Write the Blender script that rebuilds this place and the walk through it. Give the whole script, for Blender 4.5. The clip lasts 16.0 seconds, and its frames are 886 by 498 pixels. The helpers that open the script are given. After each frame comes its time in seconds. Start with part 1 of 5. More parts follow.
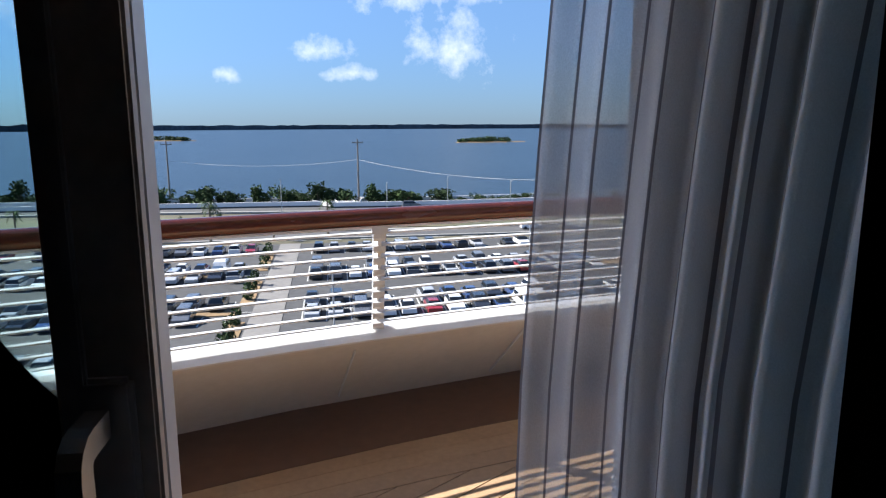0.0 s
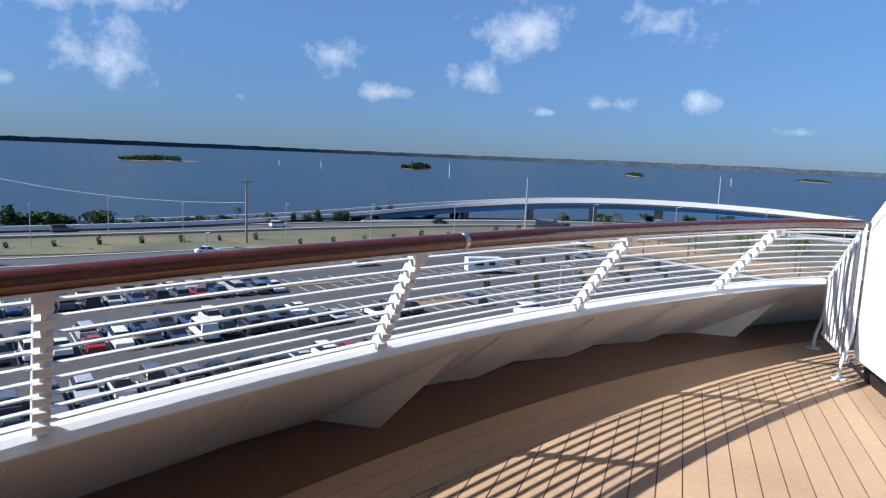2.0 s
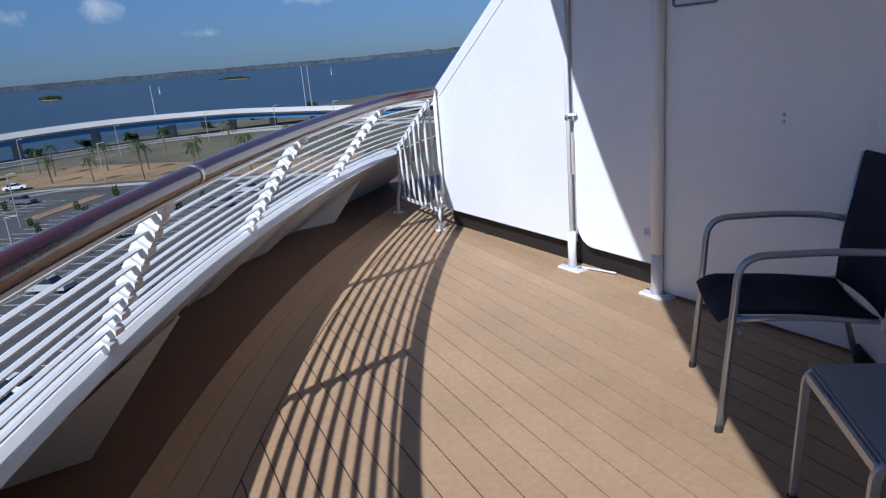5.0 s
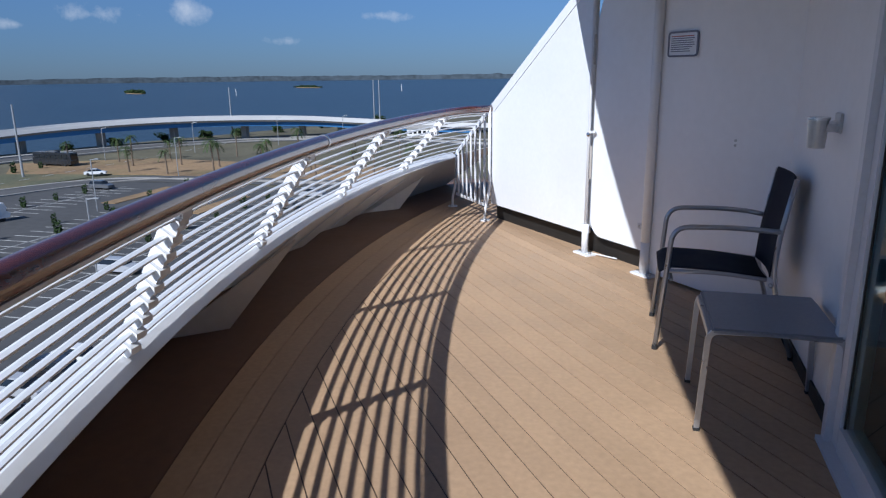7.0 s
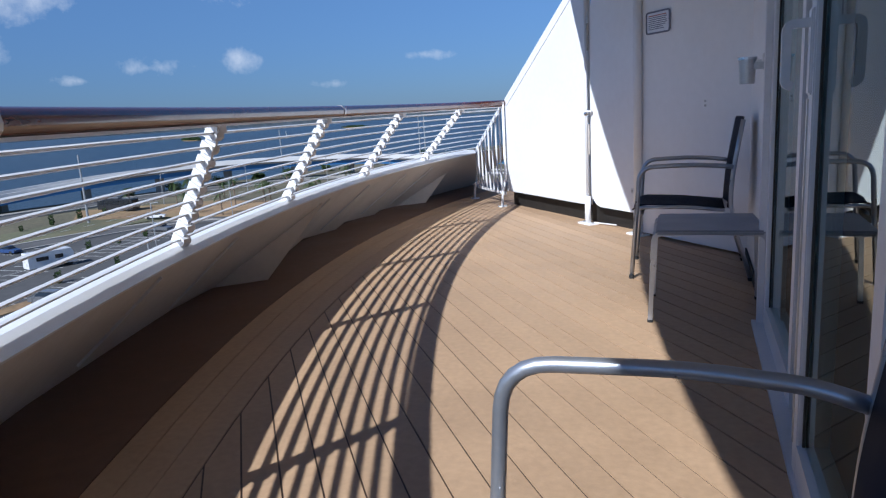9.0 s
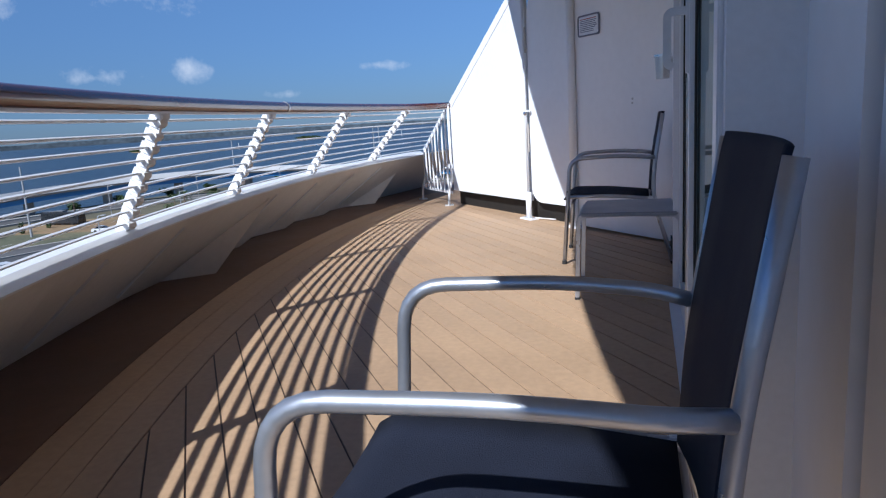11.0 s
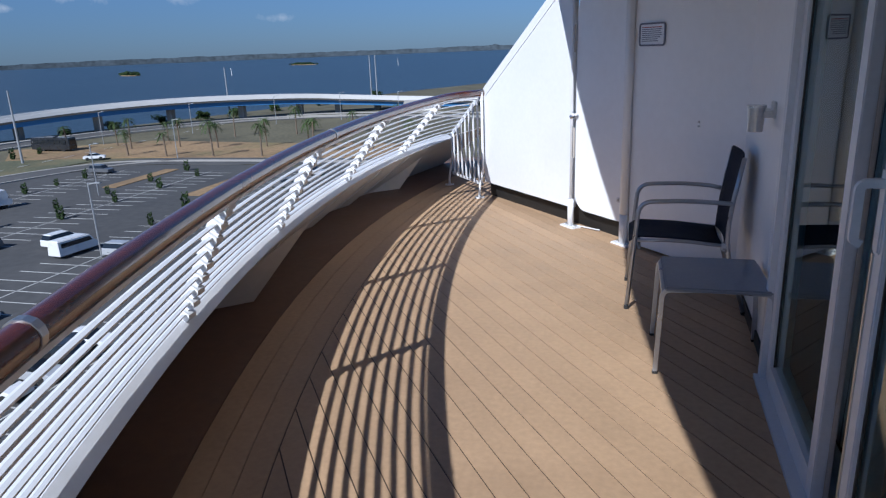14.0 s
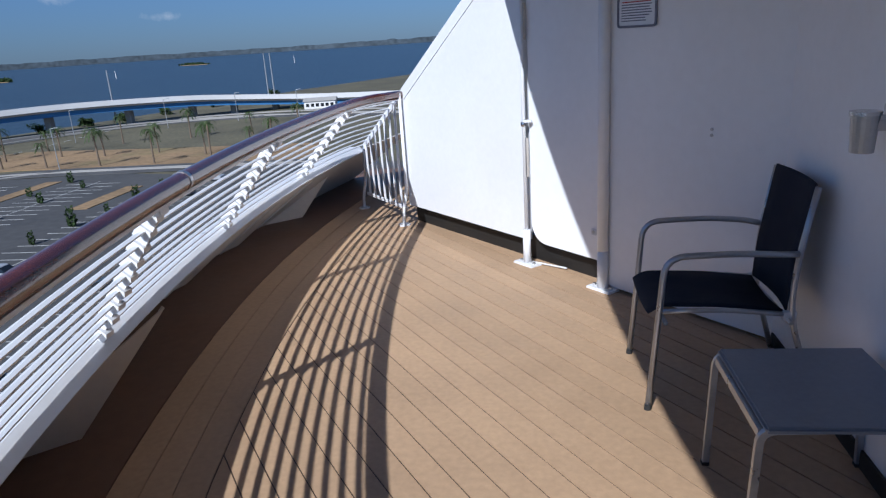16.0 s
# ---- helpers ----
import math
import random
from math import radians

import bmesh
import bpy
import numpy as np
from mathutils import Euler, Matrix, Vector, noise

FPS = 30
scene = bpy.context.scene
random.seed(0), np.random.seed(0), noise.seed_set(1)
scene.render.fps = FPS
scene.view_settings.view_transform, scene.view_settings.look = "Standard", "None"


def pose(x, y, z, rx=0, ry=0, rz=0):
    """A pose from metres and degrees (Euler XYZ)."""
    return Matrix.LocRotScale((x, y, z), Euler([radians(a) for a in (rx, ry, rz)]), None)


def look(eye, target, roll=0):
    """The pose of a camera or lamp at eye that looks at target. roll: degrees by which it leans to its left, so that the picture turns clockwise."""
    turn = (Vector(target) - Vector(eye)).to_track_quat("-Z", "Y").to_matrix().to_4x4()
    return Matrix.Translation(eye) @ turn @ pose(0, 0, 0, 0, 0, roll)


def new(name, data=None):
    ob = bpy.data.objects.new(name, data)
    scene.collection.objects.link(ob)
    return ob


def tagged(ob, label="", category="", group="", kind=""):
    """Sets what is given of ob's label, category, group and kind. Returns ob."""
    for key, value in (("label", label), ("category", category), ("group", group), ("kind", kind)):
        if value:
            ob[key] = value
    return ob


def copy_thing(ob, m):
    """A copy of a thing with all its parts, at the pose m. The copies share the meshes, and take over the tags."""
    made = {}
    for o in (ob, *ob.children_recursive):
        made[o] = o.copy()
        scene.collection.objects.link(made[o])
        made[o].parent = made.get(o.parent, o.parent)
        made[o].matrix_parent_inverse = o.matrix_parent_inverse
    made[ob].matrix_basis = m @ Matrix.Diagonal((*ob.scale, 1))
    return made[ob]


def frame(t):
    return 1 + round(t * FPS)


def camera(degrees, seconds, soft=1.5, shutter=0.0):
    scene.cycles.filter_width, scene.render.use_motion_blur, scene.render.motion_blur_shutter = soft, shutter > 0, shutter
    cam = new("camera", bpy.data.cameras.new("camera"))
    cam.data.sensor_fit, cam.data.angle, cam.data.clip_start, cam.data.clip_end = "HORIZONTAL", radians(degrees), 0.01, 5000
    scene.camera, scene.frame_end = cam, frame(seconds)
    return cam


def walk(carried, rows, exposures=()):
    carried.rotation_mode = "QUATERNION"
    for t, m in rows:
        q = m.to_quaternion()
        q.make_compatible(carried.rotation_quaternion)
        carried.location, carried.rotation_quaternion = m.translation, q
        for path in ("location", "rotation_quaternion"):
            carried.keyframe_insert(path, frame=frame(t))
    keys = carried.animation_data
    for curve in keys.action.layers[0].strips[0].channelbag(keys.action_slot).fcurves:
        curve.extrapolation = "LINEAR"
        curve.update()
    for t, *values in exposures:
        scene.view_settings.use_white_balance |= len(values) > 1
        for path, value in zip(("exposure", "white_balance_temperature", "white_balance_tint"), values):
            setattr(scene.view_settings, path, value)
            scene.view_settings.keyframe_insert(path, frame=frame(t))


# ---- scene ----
cam = camera(66.0, 16.0, soft=1.25)

PATH = [
    (0, (0.416, 0.338, 1.463), (-1.526, 0.649, 1.101), -0.19),
    (0.5, (0.437, 0.324, 1.470), (-1.491, 0.740, 1.138), 1.43),
    (1, (0.292, 0.309, 1.485), (-1.617, 0.815, 1.171), 1.69),
    (1.5, (0.122, 0.262, 1.530), (-1.723, 0.972, 1.226), 2.15),
    (2, (-0.154, 0.326, 1.484), (-1.759, 1.487, 1.205), 2.44),
    (2.5, (-0.345, 0.461, 1.512), (-1.822, 1.769, 1.181), 2.34),
    (3, (-0.421, 0.548, 1.513), (-1.671, 2.044, 1.068), 2.09),
    (3.5, (-0.767, 0.529, 1.470), (-1.717, 2.199, 0.913), 1.61),
    (4, (-1.057, 0.468, 1.419), (-1.816, 2.213, 0.803), -2.43),
    (4.5, (-1.217, 0.284, 1.442), (-1.754, 2.107, 0.820), -3.09),
    (4.7, (-1.292, 0.200, 1.442), (-1.658, 2.074, 0.847), -5.51),
    (6.8, (-1.006, -1.111, 1.469), (-1.456, 0.779, 0.992), -1.06),
    (7, (-0.953, -1.204, 1.450), (-1.459, 0.665, 0.951), -0.72),
    (7.5, (-0.861, -1.450, 1.434), (-1.301, 0.457, 1.020), -2.05),
    (8, (-0.748, -1.658, 1.374), (-1.065, 0.263, 0.916), -4.55),
    (8.5, (-0.542, -1.743, 1.256), (-1.117, 0.119, 0.804), -4.78),
    (9, (-0.495, -1.807, 1.078), (-1.143, 0.043, 0.679), -3.49),
    (9.5, (-0.417, -1.901, 0.940), (-1.128, -0.058, 0.630), -1.23),
    (10, (-0.401, -1.933, 0.929), (-0.982, -0.053, 0.570), -1.89),
    (10.2, (-0.347, -1.966, 0.944), (-0.911, -0.082, 0.579), -2.45),
    (12.3, (-0.390, -1.988, 1.034), (-0.889, -0.118, 0.528), -4.37),
    (12.5, (-0.411, -1.903, 1.107), (-0.930, -0.052, 0.555), -3.62),
    (13, (-0.437, -1.874, 1.342), (-0.990, -0.057, 0.716), -2.56),
    (13.5, (-0.568, -1.819, 1.524), (-1.104, -0.011, 0.859), 0.84),
    (14, (-0.793, -1.679, 1.594), (-1.300, 0.169, 1.024), -2.34),
    (14.5, (-0.923, -1.433, 1.601), (-1.389, 0.459, 1.149), -1.42),
    (15, (-1.011, -1.061, 1.599), (-1.524, 0.821, 1.158), -0.82),
    (15.5, (-1.154, -0.647, 1.583), (-1.525, 1.256, 1.094), -1.84),
    (16, (-1.235, -0.229, 1.562), (-1.485, 1.663, 0.964), -3.79),
]
walk(cam, [(t, look(eye, target, roll)) for t, eye, target, roll in PATH],
     [(0, 1.17, 6350, 10), (0.7, 1.2, 6300, 10), (1.5, 0.76, 5950, 10), (2.5, 0.38, 5780, 10), (3.5, -0.05, 5600, 10), (4.5, -0.13, 5550, 10), (7.0, -0.05, 5600, 10),
      (9.0, 0.15, 5600, 10), (12.5, 0.22, 5600, 10), (14.0, -0.02, 5580, 10), (16.0, -0.08, 5580, 10)])

# ---- sky and sun ----
SUN = Vector((-0.385, -1.14, 1.0)).normalized()
SUN_EL = math.asin(SUN.z)
SUN_AZ = math.atan2(SUN.x, SUN.y)

world = bpy.data.worlds.new("sky")
scene.world = world
world.use_nodes = True
wt = world.node_tree
sky = wt.nodes.new("ShaderNodeTexSky")
sky.sky_type = "NISHITA"
sky.sun_disc = False
sky.sun_elevation = SUN_EL
sky.sun_rotation = SUN_AZ
sky.air_density = 1.0
sky.dust_density = 0.0
sky.ozone_density = 4.0


def direction(az, el):
    """A unit vector; az in degrees from -x towards +y."""
    a, e = radians(az), radians(el)
    return (-math.cos(a) * math.cos(e), math.sin(a) * math.cos(e), math.sin(e))


def sky_clouds():
    """Cumulus: soft lumps of the sky dome, torn by noise."""
    n, l = wt.nodes, wt.links
    geo = n.new("ShaderNodeTexCoord")
    warp = n.new("ShaderNodeTexNoise")
    warp.inputs["Scale"].default_value = 19
    warp.inputs["Detail"].default_value = 7
    warp.inputs["Roughness"].default_value = 0.62
    l.new(geo.outputs["Generated"], warp.inputs["Vector"])
    # az, el, half width, half height
    lumps = [(9.3, 6.1, 4.6, 2.8), (-0.6, 5.7, 2.4, 1.0), (1.6, 4.0, 2.2, 0.8), (-8.0, 3.8, 1.2, 0.7), (5.2, 9.8, 4.0, 1.2),
             (12, 11, 3.0, 1.6), (26.3, 7.2, 2.4, 1.4), (30.2, 4.7, 2.4, 0.7), (37.9, 6.3, 2.0, 1.4), (42, 9.8, 4.4, 2.4), (51.9, 10.2, 4.2, 1.6),
             (48.7, 4.4, 2.6, 0.8), (55.6, 5.0, 1.3, 1.0), (44.2, 3.6, 1.8, 0.5), (62.9, 2.6, 2.0, 0.6),
             (19, 3.8, 0.8, 0.5), (-20, 8, 5, 2.0), (70, 4.5, 2.0, 0.5), (58, 13, 4, 1.4), (95, 9, 4, 1.5), (-40, 12, 6, 2.5), (-70, 9, 6, 2), (130, 12, 6, 2)]
    total = None
    for az, el, w, h in lumps:
        sub = n.new("ShaderNodeVectorMath")
        sub.operation = "SUBTRACT"
        sub.inputs[1].default_value = direction(az, el)
        l.new(geo.outputs["Generated"], sub.inputs[0])
        mul = n.new("ShaderNodeVectorMath")
        mul.operation = "MULTIPLY"
        mul.inputs[1].default_value = (1 / radians(w), 1 / radians(w), 1 / radians(h))
        l.new(sub.outputs[0], mul.inputs[0])
        size = n.new("ShaderNodeVectorMath")
        size.operation = "LENGTH"
        l.new(mul.outputs[0], size.inputs[0])
        ramp = n.new("ShaderNodeMapRange")
        ramp.inputs["From Min"].default_value = 1.5
        ramp.inputs["From Max"].default_value = 0.0
        l.new(size.outputs["Value"], ramp.inputs["Value"])
        if total is None:
            total = ramp.outputs[0]
        else:
            most = n.new("ShaderNodeMath")
            most.operation = "MAXIMUM"
            l.new(total, most.inputs[0])
            l.new(ramp.outputs[0], most.inputs[1])
            total = most.outputs[0]
    mix = n.new("ShaderNodeMath")
    mix.operation = "MULTIPLY_ADD"
    l.new(warp.outputs["Fac"], mix.inputs[0])
    mix.inputs[1].default_value = 2.6
    mix.inputs[2].default_value = -1.62
    both = n.new("ShaderNodeMath")
    both.operation = "ADD"
    l.new(mix.outputs[0], both.inputs[0])
    l.new(total, both.inputs[1])
    cover = n.new("ShaderNodeMapRange")
    cover.inputs["From Min"].default_value = 0.08
    cover.inputs["From Max"].default_value = 1.2
    cover.inputs["To Max"].default_value = 0.88
    l.new(both.outputs[0], cover.inputs["Value"])
    gate = n.new("ShaderNodeMath")
    gate.operation = "MULTIPLY"
    edge = n.new("ShaderNodeMapRange")
    edge.inputs["From Max"].default_value = 0.12
    l.new(total, edge.inputs["Value"])
    l.new(cover.outputs[0], gate.inputs[0])
    l.new(edge.outputs[0], gate.inputs[1])
    return gate.outputs[0]


blend = wt.nodes.new("ShaderNodeMix")
blend.data_type = "RGBA"
wt.links.new(sky_clouds(), blend.inputs["Factor"])
tint = wt.nodes.new("ShaderNodeMix")
tint.data_type = "RGBA"
tint.blend_type = "MULTIPLY"
tint.inputs["Factor"].default_value = 1.0
height = wt.nodes.new("ShaderNodeSeparateXYZ")
coords = wt.nodes.new("ShaderNodeTexCoord")
wt.links.new(coords.outputs["Generated"], height.inputs[0])
lift = wt.nodes.new("ShaderNodeMapRange")
lift.inputs["From Max"].default_value = 0.22
wt.links.new(height.outputs["Z"], lift.inputs["Value"])
haze = wt.nodes.new("ShaderNodeMix")
haze.data_type = "RGBA"
wt.links.new(lift.outputs[0], haze.inputs["Factor"])
haze.inputs["A"].default_value = (0.36, 0.555, 1.0, 1)
haze.inputs["B"].default_value = (1.12, 1.26, 1.47, 1)
wt.links.new(haze.outputs["Result"], tint.inputs["B"])
wt.links.new(sky.outputs[0], tint.inputs["A"])
wt.links.new(tint.outputs["Result"], blend.inputs["A"])
blend.inputs["B"].default_value = (12.5, 12.9, 13.6, 1)
back = wt.nodes["Background"]
wt.links.new(blend.outputs["Result"], back.inputs["Color"])
back.inputs["Strength"].default_value = 0.052

sun = new("sun", bpy.data.lights.new("sun", "SUN"))
sun.data.energy = 5.6
sun.data.angle = radians(0.53)
sun.data.color = (1.0, 0.96, 0.90)
sun.matrix_world = look(SUN * 50, (0, 0, 0))

# ---- materials ----


def material(name, colour, rough=0.5, metal=0.0, vary=0.06, scale=6.0, fine=60.0, bump=0.0, coat=0.0, stretch=(1, 1, 1), island=0.0,
             dirt=None, spec=0.5):
    """A principled surface with variation at two scales, fine relief and, where given, dirt of a second colour."""
    m = bpy.data.materials.new(name)
    m.use_nodes = True
    nt = m.node_tree
    n, l = nt.nodes, nt.links
    p = n["Principled BSDF"]
    p.inputs["Roughness"].default_value = rough
    p.inputs["Metallic"].default_value = metal
    p.inputs["Coat Weight"].default_value = coat
    p.inputs["Specular IOR Level"].default_value = spec
    tc = n.new("ShaderNodeTexCoord")
    mp = n.new("ShaderNodeMapping")
    mp.inputs["Scale"].default_value = stretch
    l.new(tc.outputs["Object"], mp.inputs["Vector"])
    big = n.new("ShaderNodeTexNoise")
    big.inputs["Scale"].default_value = scale
    big.inputs["Detail"].default_value = 5
    small = n.new("ShaderNodeTexNoise")
    small.inputs["Scale"].default_value = fine
    small.inputs["Detail"].default_value = 3
    l.new(mp.outputs[0], big.inputs["Vector"])
    l.new(mp.outputs[0], small.inputs["Vector"])
    add = n.new("ShaderNodeMath")
    add.operation = "ADD"
    l.new(big.outputs["Fac"], add.inputs[0])
    l.new(small.outputs["Fac"], add.inputs[1])
    value = n.new("ShaderNodeMapRange")
    value.inputs["From Min"].default_value = 0.6
    value.inputs["From Max"].default_value = 1.4
    value.inputs["To Min"].default_value = 1 - vary * 2
    value.inputs["To Max"].default_value = 1 + vary * 2
    l.new(add.outputs[0], value.inputs["Value"])
    out = value.outputs[0]
    if island:
        info = n.new("ShaderNodeObjectInfo")
        each = n.new("ShaderNodeMapRange")
        each.inputs["To Min"].default_value = 1 - island
        each.inputs["To Max"].default_value = 1 + island
        l.new(info.outputs["Random"], each.inputs["Value"])
        both = n.new("ShaderNodeMath")
        both.operation = "MULTIPLY"
        l.new(out, both.inputs[0])
        l.new(each.outputs[0], both.inputs[1])
        out = both.outputs[0]
    hsv = n.new("ShaderNodeHueSaturation")
    hsv.inputs["Color"].default_value = (*colour, 1)
    l.new(out, hsv.inputs["Value"])
    last = hsv.outputs[0]
    if dirt:
        spots = n.new("ShaderNodeTexNoise")
        spots.inputs["Scale"].default_value = scale * 0.6
        spots.inputs["Detail"].default_value = 8
        spots.inputs["Roughness"].default_value = 0.65
        l.new(tc.outputs["Object"], spots.inputs["Vector"])
        edge = n.new("ShaderNodeMapRange")
        edge.inputs["From Min"].default_value = 0.52
        edge.inputs["From Max"].default_value = 0.78
        edge.inputs["To Max"].default_value = dirt[3]
        l.new(spots.outputs["Fac"], edge.inputs["Value"])
        mix = n.new("ShaderNodeMix")
        mix.data_type = "RGBA"
        l.new(edge.outputs[0], mix.inputs["Factor"])
        l.new(last, mix.inputs["A"])
        mix.inputs["B"].default_value = (*dirt[:3], 1)
        last = mix.outputs["Result"]
    l.new(last, p.inputs["Base Color"])
    rr = n.new("ShaderNodeMapRange")
    rr.inputs["From Min"].default_value = 0.3
    rr.inputs["From Max"].default_value = 0.7
    rr.inputs["To Min"].default_value = max(0.0, rough - 0.08)
    rr.inputs["To Max"].default_value = min(1.0, rough + 0.08)
    l.new(big.outputs["Fac"], rr.inputs["Value"])
    l.new(rr.outputs[0], p.inputs["Roughness"])
    if bump:
        b = n.new("ShaderNodeBump")
        b.inputs["Strength"].default_value = bump
        b.inputs["Distance"].default_value = 0.01
        l.new(small.outputs["Fac"], b.inputs["Height"])
        l.new(b.outputs[0], p.inputs["Normal"])
    return m


def glass(name, tint):
    """Thin tinted pane: clear through, with a strong coated gloss."""
    m = bpy.data.materials.new(name)
    m.use_nodes = True
    n, l = m.node_tree.nodes, m.node_tree.links
    n.remove(n["Principled BSDF"])
    clear = n.new("ShaderNodeBsdfTransparent")
    clear.inputs["Color"].default_value = (*tint, 1)
    shine = n.new("ShaderNodeBsdfGlossy")
    shine.inputs["Roughness"].default_value = 0.004
    shine.inputs["Color"].default_value = (0.86, 0.95, 0.93, 1)
    fresnel = n.new("ShaderNodeFresnel")
    fresnel.inputs["IOR"].default_value = 2.0
    both = n.new("ShaderNodeMixShader")
    l.new(fresnel.outputs[0], both.inputs[0])
    l.new(clear.outputs[0], both.inputs[1])
    l.new(shine.outputs[0], both.inputs[2])
    l.new(both.outputs[0], n["Material Output"].inputs["Surface"])
    return m


M = {
    "plank": material("teak deck", (0.445, 0.295, 0.175), 0.62, vary=0.07, scale=2.2, fine=34, bump=0.15, stretch=(1, 1, 1), island=0.07, dirt=(0.30, 0.19, 0.11, 0.35)),
    "caulk": material("dark caulking", (0.085, 0.058, 0.042), 0.7, vary=0.1),
    "white": material("white enamel paint", (0.75, 0.755, 0.77), 0.38, vary=0.018, scale=2.0, fine=25, bump=0.03, dirt=(0.66, 0.63, 0.58, 0.22)),
    "panel": material("white wall panel", (0.80, 0.81, 0.825), 0.45, vary=0.015, scale=1.5, fine=18, bump=0.03, dirt=(0.64, 0.63, 0.62, 0.2)),
    "bulwark": material("off-white bulwark plating", (0.70, 0.655, 0.60), 0.55, vary=0.035, scale=1.6, fine=20, bump=0.05, dirt=(0.50, 0.43, 0.36, 0.35)),
    "slat": material("white rail bar", (0.74, 0.75, 0.77), 0.35, vary=0.02, scale=4),
    "varnish": material("varnished handrail", (0.11, 0.026, 0.012), 0.22, vary=0.16, scale=3, fine=30, coat=0.7, stretch=(4, 0.6, 4)),
    "black_strip": material("matte black strip", (0.012, 0.011, 0.010), 0.6, vary=0.1),
    "tube": material("silver grey tube", (0.42, 0.44, 0.48), 0.33, metal=0.75, vary=0.04, scale=8),
    "fabric": material("navy sling fabric", (0.011, 0.0145, 0.029), 0.88, vary=0.10, scale=9, fine=420, bump=0.35, spec=0.3),
    "tabletop": material("grey table top", (0.22, 0.24, 0.28), 0.38, vary=0.05, scale=6),
    "steel": material("brushed steel", (0.52, 0.52, 0.52), 0.35, metal=0.9, vary=0.05, scale=10),
    "chrome": material("worn chrome", (0.62, 0.62, 0.62), 0.25, metal=1.0, vary=0.05),
    "frame": material("white aluminium frame", (0.62, 0.64, 0.67), 0.4, vary=0.03, scale=3),
    "gasket": material("dark gasket", (0.025, 0.022, 0.02), 0.6, vary=0.08),
    "waterway": material("brown painted waterway", (0.165, 0.092, 0.060), 0.5, vary=0.08, scale=1.5, fine=14, bump=0.08, dirt=(0.10, 0.058, 0.040, 0.5)),
    "inner": material("bronze door frame inside", (0.46, 0.42, 0.38), 0.45, vary=0.1, scale=5),
    "drape": material("dark blackout drape", (0.02, 0.016, 0.013), 0.9, vary=0.1, scale=5),
    "room": material("dark stand-in room wall", (0.16, 0.12, 0.09), 0.8, vary=0.05, scale=2),
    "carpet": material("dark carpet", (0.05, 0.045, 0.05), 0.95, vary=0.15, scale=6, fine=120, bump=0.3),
    "roof": material("cream soffit", (0.55, 0.49, 0.40), 0.6, vary=0.03, scale=1.5, dirt=(0.40, 0.34, 0.26, 0.3)),
    "sign": material("white sign plate", (0.74, 0.75, 0.78), 0.4, vary=0.02),
    "ink": material("grey print", (0.16, 0.17, 0.22), 0.6, vary=0.05),
    "red": material("red print", (0.35, 0.05, 0.05), 0.6, vary=0.05),
    "glass": glass("door glass", (0.82, 0.93, 0.935)),
    "asphalt": material("asphalt", (0.078, 0.077, 0.077), 0.9, vary=0.12, scale=0.06, fine=1.2, dirt=(0.16, 0.155, 0.148, 0.7)),
    "lot": material("parking asphalt", (0.062, 0.062, 0.063), 0.9, vary=0.14, scale=0.05, fine=0.8, dirt=(0.088, 0.086, 0.084, 0.7)),
    "walk": material("weathered grey paving", (0.19, 0.18, 0.168), 0.88, vary=0.1, scale=0.15, fine=1.5, dirt=(0.13, 0.12, 0.11, 0.5)),
    "concrete": material("pale concrete", (0.34, 0.325, 0.30), 0.85, vary=0.06, scale=0.08, fine=1.5),
    "barrier": material("white concrete parapet", (0.72, 0.71, 0.69), 0.8, vary=0.05, scale=0.1),
    "girder": material("blue steel girder", (0.055, 0.20, 0.44), 0.5, vary=0.06, scale=0.1),
    "grass": material("dry grass", (0.105, 0.108, 0.06), 0.95, vary=0.25, scale=0.07, fine=1.5, dirt=(0.24, 0.17, 0.08, 0.8)),
    "soil": material("orange mulch", (0.25, 0.165, 0.085), 0.95, vary=0.2, scale=0.06, fine=1.0, dirt=(0.15, 0.15, 0.06, 0.8)),
    "scrub": material("shore scrub ground", (0.105, 0.095, 0.058), 0.95, vary=0.25, scale=0.08, fine=1.0),
    "paint": material("road paint", (0.50, 0.50, 0.48), 0.8, vary=0.08, scale=0.5),
    "leaf": material("shrub foliage", (0.035, 0.06, 0.02), 0.8, vary=0.3, scale=0.7, fine=5, island=0.25, spec=0.2),
    "palm": material("palm frond", (0.055, 0.085, 0.03), 0.75, vary=0.25, scale=1.5, fine=6, island=0.2, spec=0.2),
    "bark": material("trunk bark", (0.16, 0.12, 0.085), 0.9, vary=0.2, scale=3, fine=20),
    "wood": material("weathered pole", (0.20, 0.17, 0.145), 0.85, vary=0.12, scale=0.5, fine=8),
    "lamp": material("galvanised steel", (0.40, 0.41, 0.42), 0.5, metal=0.5, vary=0.05),
    "farshore": material("far wooded shore", (0.07, 0.088, 0.105), 0.95, vary=0.25, scale=0.01, fine=0.08, spec=0.0),
    "tyre": material("tyre rubber", (0.02, 0.02, 0.02), 0.8, vary=0.05),
    "carglass": material("dark car glass", (0.015, 0.018, 0.022), 0.08, vary=0.02, spec=0.7),
}
for key, colour in dict(car_white=(0.72, 0.72, 0.72), car_silver=(0.38, 0.39, 0.41), car_black=(0.02, 0.021, 0.024), car_blue=(0.03, 0.06, 0.16),
                        car_red=(0.28, 0.02, 0.025), car_grey=(0.10, 0.105, 0.115)).items():
    M[key] = material(key.replace("_", " paint "), colour, 0.3, vary=0.02, scale=1, coat=0.6)


